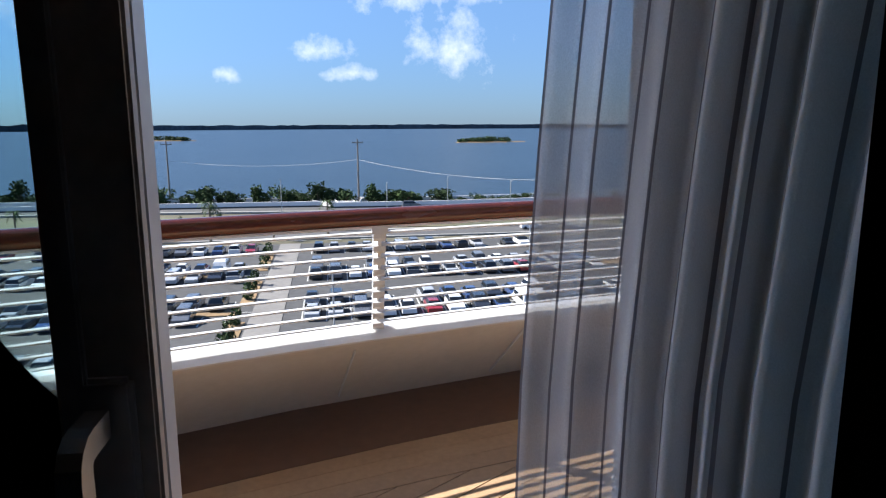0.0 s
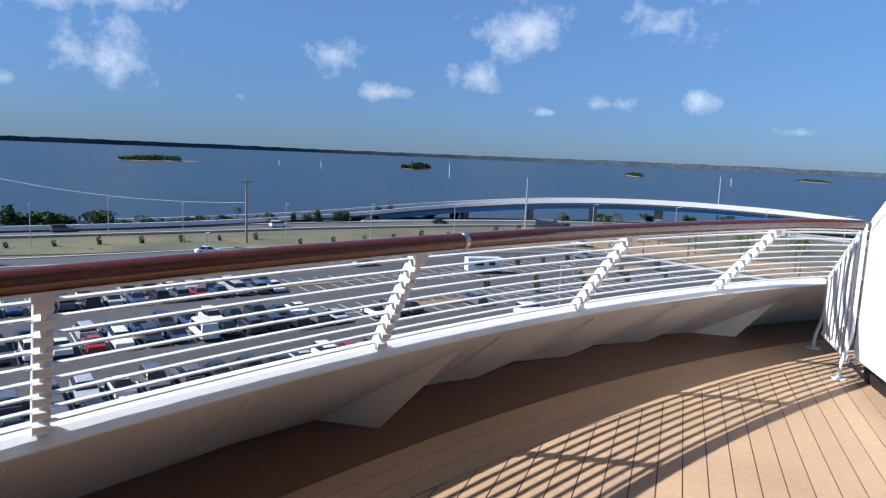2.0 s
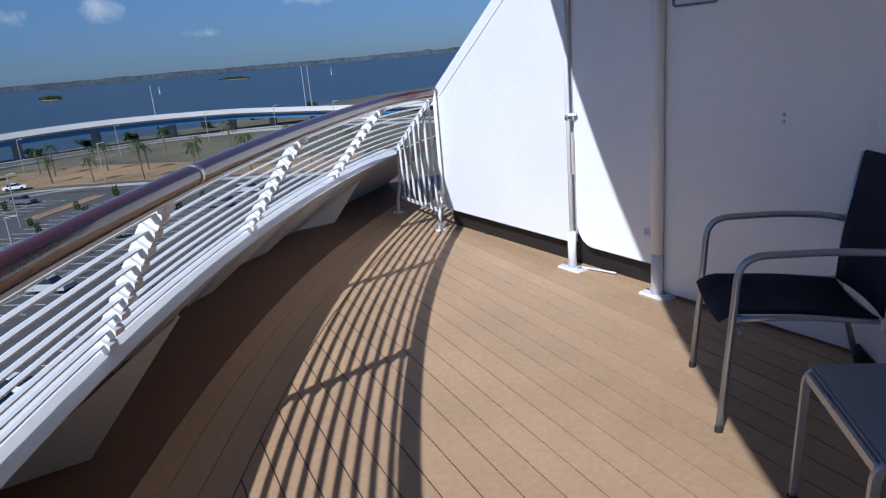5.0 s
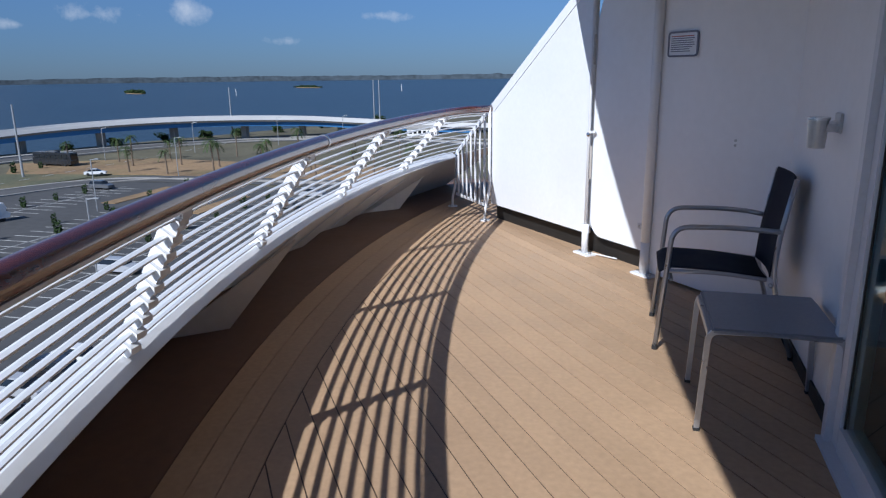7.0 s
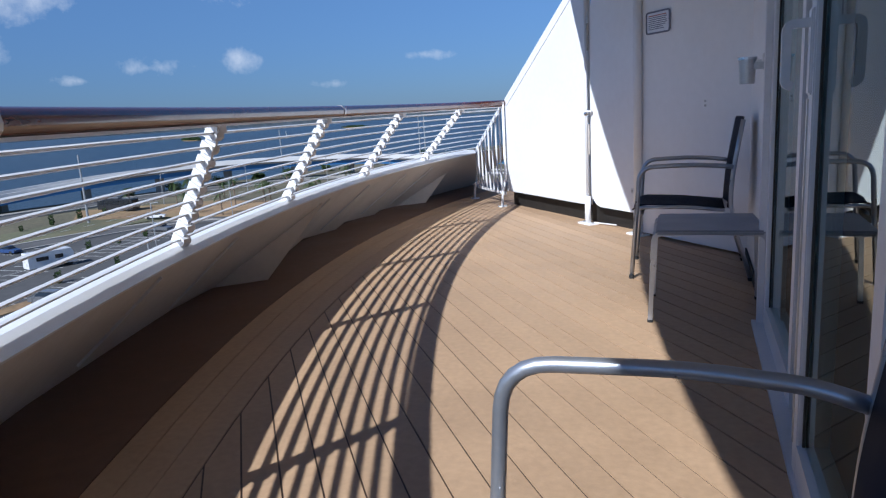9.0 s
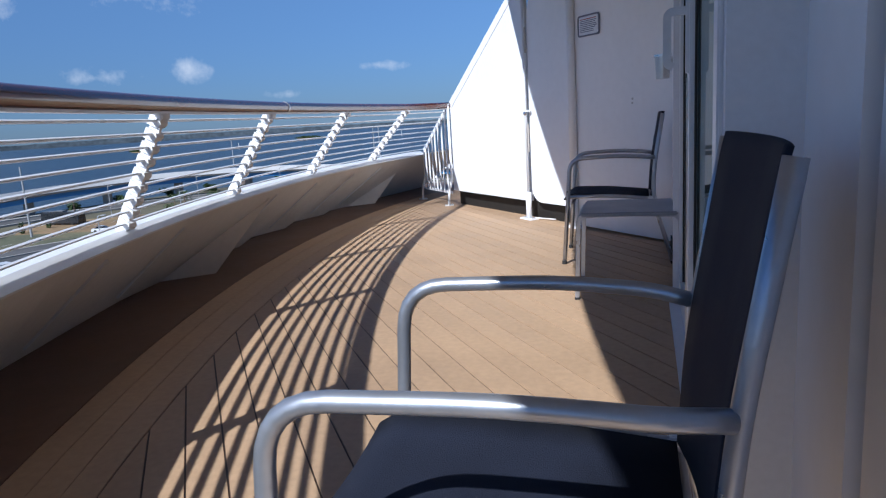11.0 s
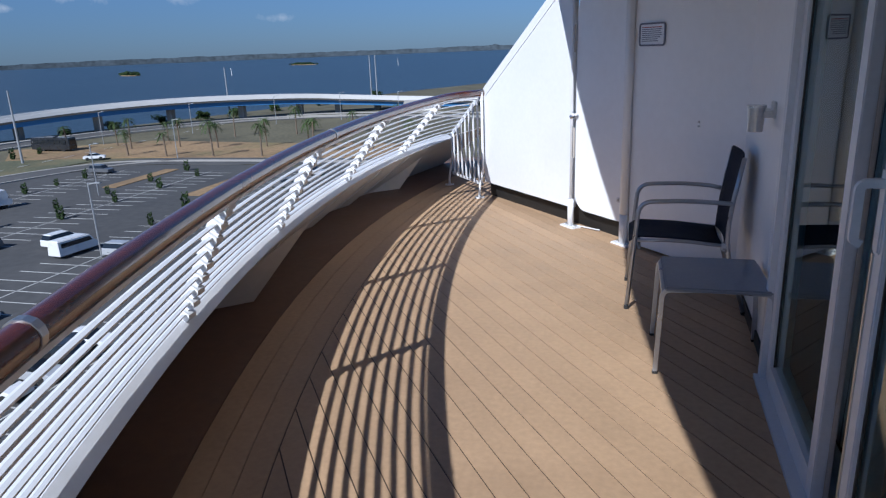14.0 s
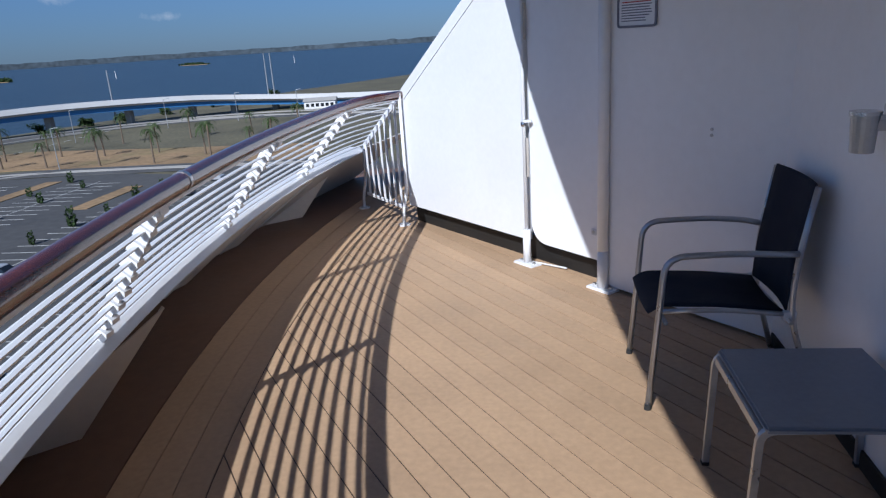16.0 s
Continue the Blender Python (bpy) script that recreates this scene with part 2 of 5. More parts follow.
def sheer():
    """Sheer striped curtain cloth: part see-through, part white."""
    m = bpy.data.materials.new("sheer curtain")
    m.use_nodes = True
    n, l = m.node_tree.nodes, m.node_tree.links
    p = n["Principled BSDF"]
    p.inputs["Roughness"].default_value = 0.9
    tc = n.new("ShaderNodeTexCoord")
    sep = n.new("ShaderNodeSeparateXYZ")
    l.new(tc.outputs["UV"], sep.inputs[0])
    wave = n.new("ShaderNodeMath")
    wave.operation = "FRACT"
    times = n.new("ShaderNodeMath")
    times.operation = "MULTIPLY"
    times.inputs[1].default_value = 62
    l.new(sep.outputs["X"], times.inputs[0])
    l.new(times.outputs[0], wave.inputs[0])
    line = n.new("ShaderNodeMath")
    line.operation = "LESS_THAN"
    line.inputs[1].default_value = 0.10
    l.new(wave.outputs[0], line.inputs[0])
    mix = n.new("ShaderNodeMix")
    mix.data_type = "RGBA"
    l.new(line.outputs[0], mix.inputs["Factor"])
    mix.inputs["A"].default_value = (0.88, 0.885, 0.89, 1)
    mix.inputs["B"].default_value = (0.24, 0.23, 0.25, 1)
    l.new(mix.outputs["Result"], p.inputs["Base Color"])
    weave = n.new("ShaderNodeTexNoise")
    weave.inputs["Scale"].default_value = 900
    l.new(tc.outputs["Object"], weave.inputs["Vector"])
    dens = n.new("ShaderNodeMapRange")
    dens.inputs["To Min"].default_value = 0.58
    dens.inputs["To Max"].default_value = 0.86
    l.new(weave.outputs["Fac"], dens.inputs["Value"])
    more = n.new("ShaderNodeMath")
    more.operation = "MULTIPLY_ADD"
    l.new(line.outputs[0], more.inputs[0])
    more.inputs[1].default_value = 0.25
    # the cloth is bunched together away from its free edge
    bunch = n.new("ShaderNodeMapRange")
    bunch.inputs["From Min"].default_value = 0.03
    bunch.inputs["From Max"].default_value = 0.17
    bunch.inputs["To Max"].default_value = 0.20
    l.new(sep.outputs["X"], bunch.inputs["Value"])
    dense = n.new("ShaderNodeMath")
    l.new(dens.outputs[0], dense.inputs[0])
    l.new(bunch.outputs[0], dense.inputs[1])
    l.new(dense.outputs[0], more.inputs[2])
    trans = n.new("ShaderNodeBsdfTranslucent")
    l.new(mix.outputs["Result"], trans.inputs["Color"])
    both = n.new("ShaderNodeMixShader")
    both.inputs[0].default_value = 0.7
    l.new(p.outputs[0], both.inputs[1])
    l.new(trans.outputs[0], both.inputs[2])
    clear = n.new("ShaderNodeBsdfTransparent")
    cloth = n.new("ShaderNodeMixShader")
    l.new(more.outputs[0], cloth.inputs[0])
    l.new(clear.outputs[0], cloth.inputs[1])
    l.new(both.outputs[0], cloth.inputs[2])
    l.new(cloth.outputs[0], n["Material Output"].inputs["Surface"])
    return m


def sea():
    m = bpy.data.materials.new("choppy lagoon water")
    m.use_nodes = True
    n, l = m.node_tree.nodes, m.node_tree.links
    p = n["Principled BSDF"]
    p.inputs["Roughness"].default_value = 0.32
    p.inputs["IOR"].default_value = 1.33
    tc = n.new("ShaderNodeTexCoord")
    mp = n.new("ShaderNodeMapping")
    mp.inputs["Scale"].default_value = (1.0, 0.35, 1)
    l.new(tc.outputs["Object"], mp.inputs["Vector"])
    broad = n.new("ShaderNodeTexNoise")
    broad.inputs["Scale"].default_value = 0.006
    broad.inputs["Detail"].default_value = 6
    l.new(mp.outputs[0], broad.inputs["Vector"])
    mix = n.new("ShaderNodeMix")
    mix.data_type = "RGBA"
    l.new(broad.outputs["Fac"], mix.inputs["Factor"])
    mix.inputs["A"].default_value = (0.018, 0.034, 0.054, 1)
    mix.inputs["B"].default_value = (0.034, 0.058, 0.084, 1)
    l.new(mix.outputs["Result"], p.inputs["Base Color"])
    chop = n.new("ShaderNodeTexNoise")
    chop.inputs["Scale"].default_value = 0.5
    chop.inputs["Detail"].default_value = 6
    l.new(mp.outputs[0], chop.inputs["Vector"])
    b = n.new("ShaderNodeBump")
    b.inputs["Strength"].default_value = 1.0
    b.inputs["Distance"].default_value = 0.9
    l.new(chop.outputs["Fac"], b.inputs["Height"])
    l.new(b.outputs[0], p.inputs["Normal"])
    return m


M["sheer"] = sheer()
M["sea"] = sea()

# ---- building helpers ----


def thing(name, label, category, group="", kind="", at=(0, 0, 0)):
    ob = new(name)
    ob.location = at
    ob.empty_display_size = 0.1
    return tagged(ob, label, category, group, kind)


def finish(bm, name, mat, smooth=False):
    bmesh.ops.recalc_face_normals(bm, faces=bm.faces)
    me = bpy.data.meshes.new(name)
    bm.to_mesh(me)
    bm.free()
    me.materials.append(M[mat])
    if smooth:
        for f in me.polygons:
            f.use_smooth = True
    return me


def part(name, bm, mat, parent, label="", smooth=False):
    ob = new(name, finish(bm, name, mat, smooth))
    ob.parent = parent
    if label:
        ob["label"] = label
    return ob


def solid(name, bm, mat, label, category, kind="", group="", smooth=False):
    return tagged(new(name, finish(bm, name, mat, smooth)), label, category, group, kind)


def add_box(bm, lo, hi, m=None, bevel=0.0):
    made = bmesh.ops.create_cube(bm, size=1)["verts"]
    for v in made:
        v.co = Vector([lo[k] + (v.co[k] + 0.5) * (hi[k] - lo[k]) for k in range(3)])
    if bevel:
        edges = list({e for v in made for e in v.link_edges})
        got = bmesh.ops.bevel(bm, geom=edges, offset=bevel, segments=2, affect="EDGES")
        made = got["verts"] + [v for v in made if v.is_valid]
    if m is not None:
        for v in set(made):
            v.co = m @ v.co
    return bm


def box(lo, hi, m=None, bevel=0.0):
    return add_box(bmesh.new(), lo, hi, m, bevel)


def add_prism(bm, points, shift):
    """A flat outline pushed along a vector."""
    shift = Vector(shift)
    a = [bm.verts.new(Vector(p)) for p in points]
    b = [bm.verts.new(Vector(p) + shift) for p in points]
    bm.faces.new(a)
    bm.faces.new(b[::-1])
    for i in range(len(a)):
        j = (i + 1) % len(a)
        bm.faces.new((a[i], a[j], b[j], b[i]))
    return bm


def prism(points, shift):
    return add_prism(bmesh.new(), points, shift)


def add_sweep(bm, path, outline, up=(0, 0, 1)):
    """A closed outline of (side, up) pairs carried along a path."""
    path = [Vector(p) for p in path]
    up = Vector(up)
    rings = []
    for i, p in enumerate(path):
        d = (path[min(i + 1, len(path) - 1)] - path[max(i - 1, 0)]).normalized()
        side = d.cross(up)
        side = side.normalized() if side.length > 1e-4 else Vector((1, 0, 0))
        top = side.cross(d)
        rings.append([bm.verts.new(p + side * a + top * b) for a, b in outline])
    n = len(outline)
    for r, s in zip(rings, rings[1:]):
        for i in range(n):
            bm.faces.new((r[i], r[(i + 1) % n], s[(i + 1) % n], s[i]))
    bm.faces.new(rings[0][::-1])
    bm.faces.new(rings[-1])
    return bm


def ring(r, n=10, ry=None):
    return [(r * math.cos(2 * math.pi * k / n), (ry or r) * math.sin(2 * math.pi * k / n)) for k in range(n)]


def rect(w, h):
    return [(-w / 2, -h / 2), (w / 2, -h / 2), (w / 2, h / 2), (-w / 2, h / 2)]


def rounded(points, radius, steps=6):
    """A path with its inner corners rounded."""
    points = [Vector(p) for p in points]
    out = [points[0]]
    for a, b, c in zip(points, points[1:], points[2:]):
        u, v = (a - b), (c - b)
        r = min(radius, u.length * 0.49, v.length * 0.49)
        p, q = b + u.normalized() * r, b + v.normalized() * r
        for k in range(steps + 1):
            s = k / steps
            out.append(p * (1 - s) ** 2 + b * 2 * s * (1 - s) + q * s * s)
    return out + [points[-1]]


def tube(path, r, n=10, up=(0, 0, 1)):
    return add_sweep(bmesh.new(), path, ring(r, n), up)


# ---- the plan of the verandah ----


def x_foot(y):
    """Foot of the bulwark."""
    return x_beam(y) - 0.70 - 0.02 * max(0.0, y - 2.0)


def x_beam(y):
    """Inner edge of the beam on top of the bulwark."""
    return -2.952 - 0.0105 * (y - 4.0) + 0.0391 * (y - 4.0) ** 2


def x_rail(y):
    """Line of the handrail."""
    return -2.588 + 0.0232 * (y - 4.0) + 0.0371 * (y - 4.0) ** 2


def x_roof(y):
    """Edge of the deck above."""
    return -1.68 + 0.0249 * (y - 1.7) ** 2


Y0, Y1 = -3.0, 6.9
BEAM_END, RAIL_END = Vector((-2.807, 6.20, 0.585)), Vector((-2.27, 5.51, 1.10))
BEAM_Z, RAIL_Z = 0.585, 1.095
PART = Vector((0.663, -0.749, 0)).normalized()
PART_N = Vector((-0.749, -0.663, 0)).normalized()
CORNER = Vector((-2.26, 5.51, 0))


# the cabin front runs askew to the rest of the plan
HULL = Matrix.Translation((0, 5.5, 0)) @ Matrix.Rotation(radians(-1.28), 4, "Z") @ Matrix.Diagonal((1, 0.985, 1, 1)) @ Matrix.Translation((0, -5.5, 0))


def askew(ob):
    """Turn a piece of the cabin front, with its parts, into its place."""
    ob.matrix_world = HULL @ ob.matrix_basis
    return ob


def on_part(x, z, out=0.0):
    """A point of the partition's plane from its x; out: towards the camera's side."""
    s = (x - CORNER.x) / PART.x
    p = CORNER + PART * s + PART_N * out
    return Vector((p.x, p.y, z))


def rail_path(f, start=Y0, stop=4.95, step=0.28):
    """A bar of the railing at fraction f between beam and handrail."""
    z = BEAM_Z + (RAIL_Z - BEAM_Z) * f
    n = int((stop - start) / step)
    out = [Vector(((x_beam(y) - 0.05) * (1 - f) + x_rail(y) * f, y, z)) for y in (start + (stop - start) * k / n for k in range(n + 1))]
    end = BEAM_END.lerp(RAIL_END, f)
    end.z = z
    last, d = out[-1], out[-1] - out[-2]
    mid = last + d.normalized() * (end - last).length * 0.4
    return out + [last.lerp(mid, 0.5).lerp(mid.lerp(end, 0.5), 0.33), last.lerp(mid, 0.7).lerp(mid.lerp(end, 0.5), 0.7), end]

# ---- structure of the verandah ----
curve = [y for y in np.linspace(Y0, 8.2, 27)]


def deck_base():
    bm = bmesh.new()
    pts = [(x_foot(y) - 0.25, y, -0.0045) for y in curve] + [(0.14, 8.2, -0.0045), (0.14, Y0, -0.0045)]
    return add_prism(bm, pts, (0, 0, -0.18))


floor = solid("floor", deck_base(), "caulk", "teak verandah deck with dark caulked seams", "deck", "structure")


def clip(poly, a, b, c):
    """The part of a flat polygon where a*x + b*y <= c."""
    out = []
    for p, q in zip(poly, poly[1:] + poly[:1]):
        dp, dq = a * p[0] + b * p[1] - c, a * q[0] + b * q[1] - c
        if dp <= 0:
            out.append(p)
        if dp * dq < 0:
            s = dp / (dp - dq)
            out.append((p[0] + (q[0] - p[0]) * s, p[1] + (q[1] - p[1]) * s))
    return out


def roof():
    bm = bmesh.new()
    ys = np.linspace(-9, 9, 37)
    pts = [(x_roof(y), y, 2.36) for y in ys] + [(0.6, 9, 2.36), (0.6, -9, 2.36)]
    add_prism(bm, pts, (0, 0, 0.32))
    lip = [(x_roof(y) + 0.03, y, 2.33) for y in ys]
    return add_sweep(bm, lip, rect(0.05, 0.07))


solid("ceiling", roof(), "roof", "cream soffit of the deck above with a drip edge", "ceiling", "structure")


def wall_block(name, y0, y1, z0=-0.01, z1=2.36, x0=0.0, x1=0.12, mat="panel"):
    return askew(solid(name, box((x0, y0, z0), (x1, y1, z1)), mat, "white painted steel cabin wall", "wall", "structure"))


wall_block("wall_north", 1.52, 3.3)
wall_block("wall_middle", -1.12, -0.80, x0=0.075, x1=0.2)
wall_block("wall_south", -4.6, -1.18, x0=0.08, x1=0.2)
wall_block("wall_lintel", -0.76, 1.52, 2.12, 2.36)
askew(solid("wall_gap", box((0.10, -1.18, -0.01), (0.19, -1.12, 2.36)), "gasket", "dark joint between two cabin wall panels", "wall", "structure"))
# unseen end wall, added to close the deck; low to let sun in
solid("wall_end", box((-1.75, -3.12, -0.02), (-0.002, -3.02, 0.58)), "panel", "unseen low white wall added to close the verandah", "wall", "structure")
askew(solid("baseboard", box((-0.012, 1.52, 0), (-0.002, 2.95, 0.07)), "black_strip", "black skirting at the foot of the cabin wall", "skirting", "structure"))
askew(solid("threshold", box((-0.07, -0.76, -0.008), (0.16, 1.52, 0.018)), "frame", "aluminium door threshold", "threshold", "structure"))

# made-up cabin box behind the doors, coloured dark to back the glass
askew(solid("cabin_floor", box((0.13, -4.6, -0.05), (4.5, 4.6, -0.012)), "carpet", "stand-in cabin carpet, coloured dark", "carpet", "structure"))
askew(solid("cabin_ceiling", box((0.12, -4.6, 2.37), (4.5, 4.6, 2.47)), "room", "stand-in cabin ceiling, coloured dark", "ceiling", "structure"))
askew(solid("cabin_wall_back", box((4.4, -4.6, 0), (4.5, 4.6, 2.37)), "room", "stand-in cabin back wall, coloured dark", "wall", "structure"))
askew(solid("cabin_wall_side", box((0.13, 3.31, 0), (4.4, 3.4, 2.37)), "room", "stand-in cabin side wall, coloured dark", "wall", "structure"))
askew(solid("cabin_wall_other", box((0.13, -4.6, 0), (4.4, -4.5, 2.37)), "room", "stand-in cabin side wall, coloured dark", "wall", "structure"))


# ---- bulwark ----
def bulwark():
    ob = thing("bulwark", "off-white leaning bulwark plating with white cap", "bulwark", kind="structure")
    bm = bmesh.new()
    rows = []
    # flat plates, folded in and out along the foot
    folds = ((Y0, 0), (-2.4, -0.06), (-1.8, 0), (-1.3, -0.07), (-0.75, 0.02), (0.1, 0), (0.87, 0), (1.4, -0.02), (1.9, 0),
             (2.6, -0.08), (3.12, 0.04), (3.6, -0.08), (4.05, 0.04), (4.5, -0.08), (4.95, 0.04), (5.3, -0.06), (5.6, 0), (6.2, 0), (7.6, 0))
    for y, fold in folds:
        foot, top = Vector((x_foot(y), y, -0.01)), Vector((x_beam(y) - 0.05, y, 0.55))
        foot.x += fold
        rows.append((foot, top))
    a = [[bm.verts.new(p) for p in (f, t, t + Vector((-0.025, 0, 0)), f + Vector((-0.025, 0, 0)))] for f, t in rows]
    for r, s in zip(a, a[1:]):
        for i in range(4):
            bm.faces.new((r[i], r[(i + 1) % 4], s[(i + 1) % 4], s[i]))
    part("plating", bm, "bulwark", ob)
    cap = bmesh.new()
    path = [(x_beam(y) - 0.045, y, 0.55) for y in np.linspace(Y0, 6.2, 44)]
    add_sweep(cap, path, [(-0.10, 0.0), (-0.055, -0.02), (0.050, -0.012), (0.058, -0.002), (0.0, 0.035), (-0.10, 0.035)])
    part("cap", cap, "white", ob, "white steel cap beam")
    # welded seams standing proud of the plating
    for y in (-1.0, 0.35, 1.2, 2.75, 3.6, 4.5, 5.2):
        f, t = Vector((x_foot(y) + 0.12, y - 0.02, 0.08)), Vector((x_beam(y) - 0.13, y + 0.06, 0.47))
        part("weld_seam", add_sweep(bmesh.new(), [f + Vector((0.012, 0, 0)), t + Vector((0.012, 0, 0))], rect(0.006, 0.012)), "white", ob)
    return ob


bulwark()


def bracket(y):
    """A triangular stiffener under the leaning plating, set askew."""
    a = Vector((x_foot(y), y, -0.005))
    d = Vector((0.75, 0.67, 0)).normalized()
    b = a + d * 0.36
    c = a + d * 0.80
    c = Vector((c.x, c.y, 0.485))
    side = d.cross(Vector((0, 0, 1))) * 0.014
    ob = thing("bracket", "off-white triangular steel bracket under the bulwark", "bracket", "brackets along the bulwark")
    part("web", prism([a, b, c], side), "bulwark", ob)
    flange = add_sweep(bmesh.new(), [b, c], rect(0.03, 0.008))
    part("flange", flange, "bulwark", ob)
    return ob


for y in (-1.80, 1.90, 5.60):
    bracket(y)


# ---- railing ----
SLATS = [0.055 + 0.105 * k for k in range(9)]
POSTS = (-2.35, -0.92, 0.51, 1.89, 3.38, 4.86)


def railing():
    ob = thing("railing", "white steel railing with dark varnished wooden handrail", "railing")
    # handrail in lengths with steel joint rings
    path = [p + Vector((0, 0, 0.012)) for p in rail_path(1.0)]
    part("handrail", tube(path, 0.036, 14), "varnish", ob, "dark varnished wooden handrail", smooth=True)
    flat = [p + Vector((0, 0, -0.024)) for p in rail_path(1.0)]
    part("rail_strip", add_sweep(bmesh.new(), flat, rect(0.045, 0.010)), "white", ob)
    for y in (-0.75, 2.13):
        d = 0.012
        a, b = (Vector((x_rail(v), v, RAIL_Z + 0.012)) for v in (y - d, y + d))
        part("joint_ring", tube([a, b], 0.039, 14), "steel", ob, "steel joint ring")
    for f in SLATS:
        part("slat", add_sweep(bmesh.new(), rail_path(f), [(-0.012, -0.003), (0.0, -0.0065), (0.012, -0.003), (0.012, 0.003), (0.0, 0.0065), (-0.012, 0.003)]), "slat", ob)
    for y in POSTS:
        foot = Vector((x_beam(y) - 0.065, y, BEAM_Z - 0.01))
        top = Vector((x_rail(y), y, RAIL_Z - 0.025))
        up = (top - foot).normalized()
        inward = Vector((1, 0, 0)) - up * up.x
        inward.normalize()
        post = part("post", add_sweep(bmesh.new(), [foot, top], [(-0.007, -0.03), (0.007, -0.03), (0.007, 0.02), (-0.007, 0.02)], up=inward), "white", ob)
        for f in SLATS:
            z = BEAM_Z + (RAIL_Z - BEAM_Z) * f
            c = Vector(((x_beam(y) - 0.05) * (1 - f) + x_rail(y) * f, y, z))
            bm = bmesh.new()
            pts = [c + inward * a + up * b + Vector((0, -0.024, 0)) for a, b in ((-0.024, -0.024), (0.030, -0.020), (0.038, 0.0), (0.030, 0.017), (-0.024, 0.021))]
            add_prism(bm, pts, (0, 0.048, 0))
            part("clamp", bm, "white", post)
        tip = Vector((x_rail(y), y, RAIL_Z - 0.02))
        part("saddle", box((-0.02, -0.03, -0.035), (0.02, 0.03, 0.0), Matrix.Translation(tip), 0.006), "slat", post)
    return ob


railing()


def gate():
    """The barred screen between bulwark end and partition, on two flanged legs."""
    ob = thing("barred_screen", "white barred steel screen beside the partition", "screen")
    a, b = BEAM_END + Vector((0.03, -0.06, 0.0)), RAIL_END + Vector((0.0, -0.04, 0.0))
    low = 0.14
    part("top_bar", add_sweep(bmesh.new(), [a, b], rect(0.014, 0.05)), "white", ob)
    part("bottom_bar", add_sweep(bmesh.new(), [(a.x, a.y, low), (b.x, b.y, low)], rect(0.012, 0.03)), "white", ob)
    for k in range(7):
        p = a.lerp(b, (k + 0.6) / 7.6)
        part("bar", tube([(p.x, p.y, low), (p.x, p.y, p.z)], 0.012, 8), "white", ob)
    for p, z, lean in ((a, a.z + 0.01, 0.05), (b, b.z + 0.02, 0.05)):
        foot = Vector((p.x, p.y, 0)) + PART_N * lean
        path = rounded([foot, foot + Vector((0, 0, 0.1)), (p.x, p.y, 0.30), (p.x, p.y, z)], 0.05, 4)
        leg = part("leg", tube(path, 0.014, 8, (1, 0, 0)), "white", ob, smooth=True)
        disc = bmesh.new()
        bmesh.ops.create_cone(disc, cap_ends=True, segments=16, radius1=0.055, radius2=0.052, depth=0.014, matrix=Matrix.Translation(foot + Vector((0, 0, 0.003))))
        part("foot_flange", disc, "white", leg)
        for q in range(3):
            ang = q * 2.1
            bolt = bmesh.new()
            bmesh.ops.create_cone(bolt, cap_ends=True, segments=6, radius1=0.008, radius2=0.008, depth=0.012,
                                  matrix=Matrix.Translation(foot + Vector((0.036 * math.cos(ang), 0.036 * math.sin(ang), 0.015))))
            part("bolt", bolt, "steel", leg)
    return ob


gate()

# ---- partition ----
POLE_X, POST_X = -1.225, -0.767


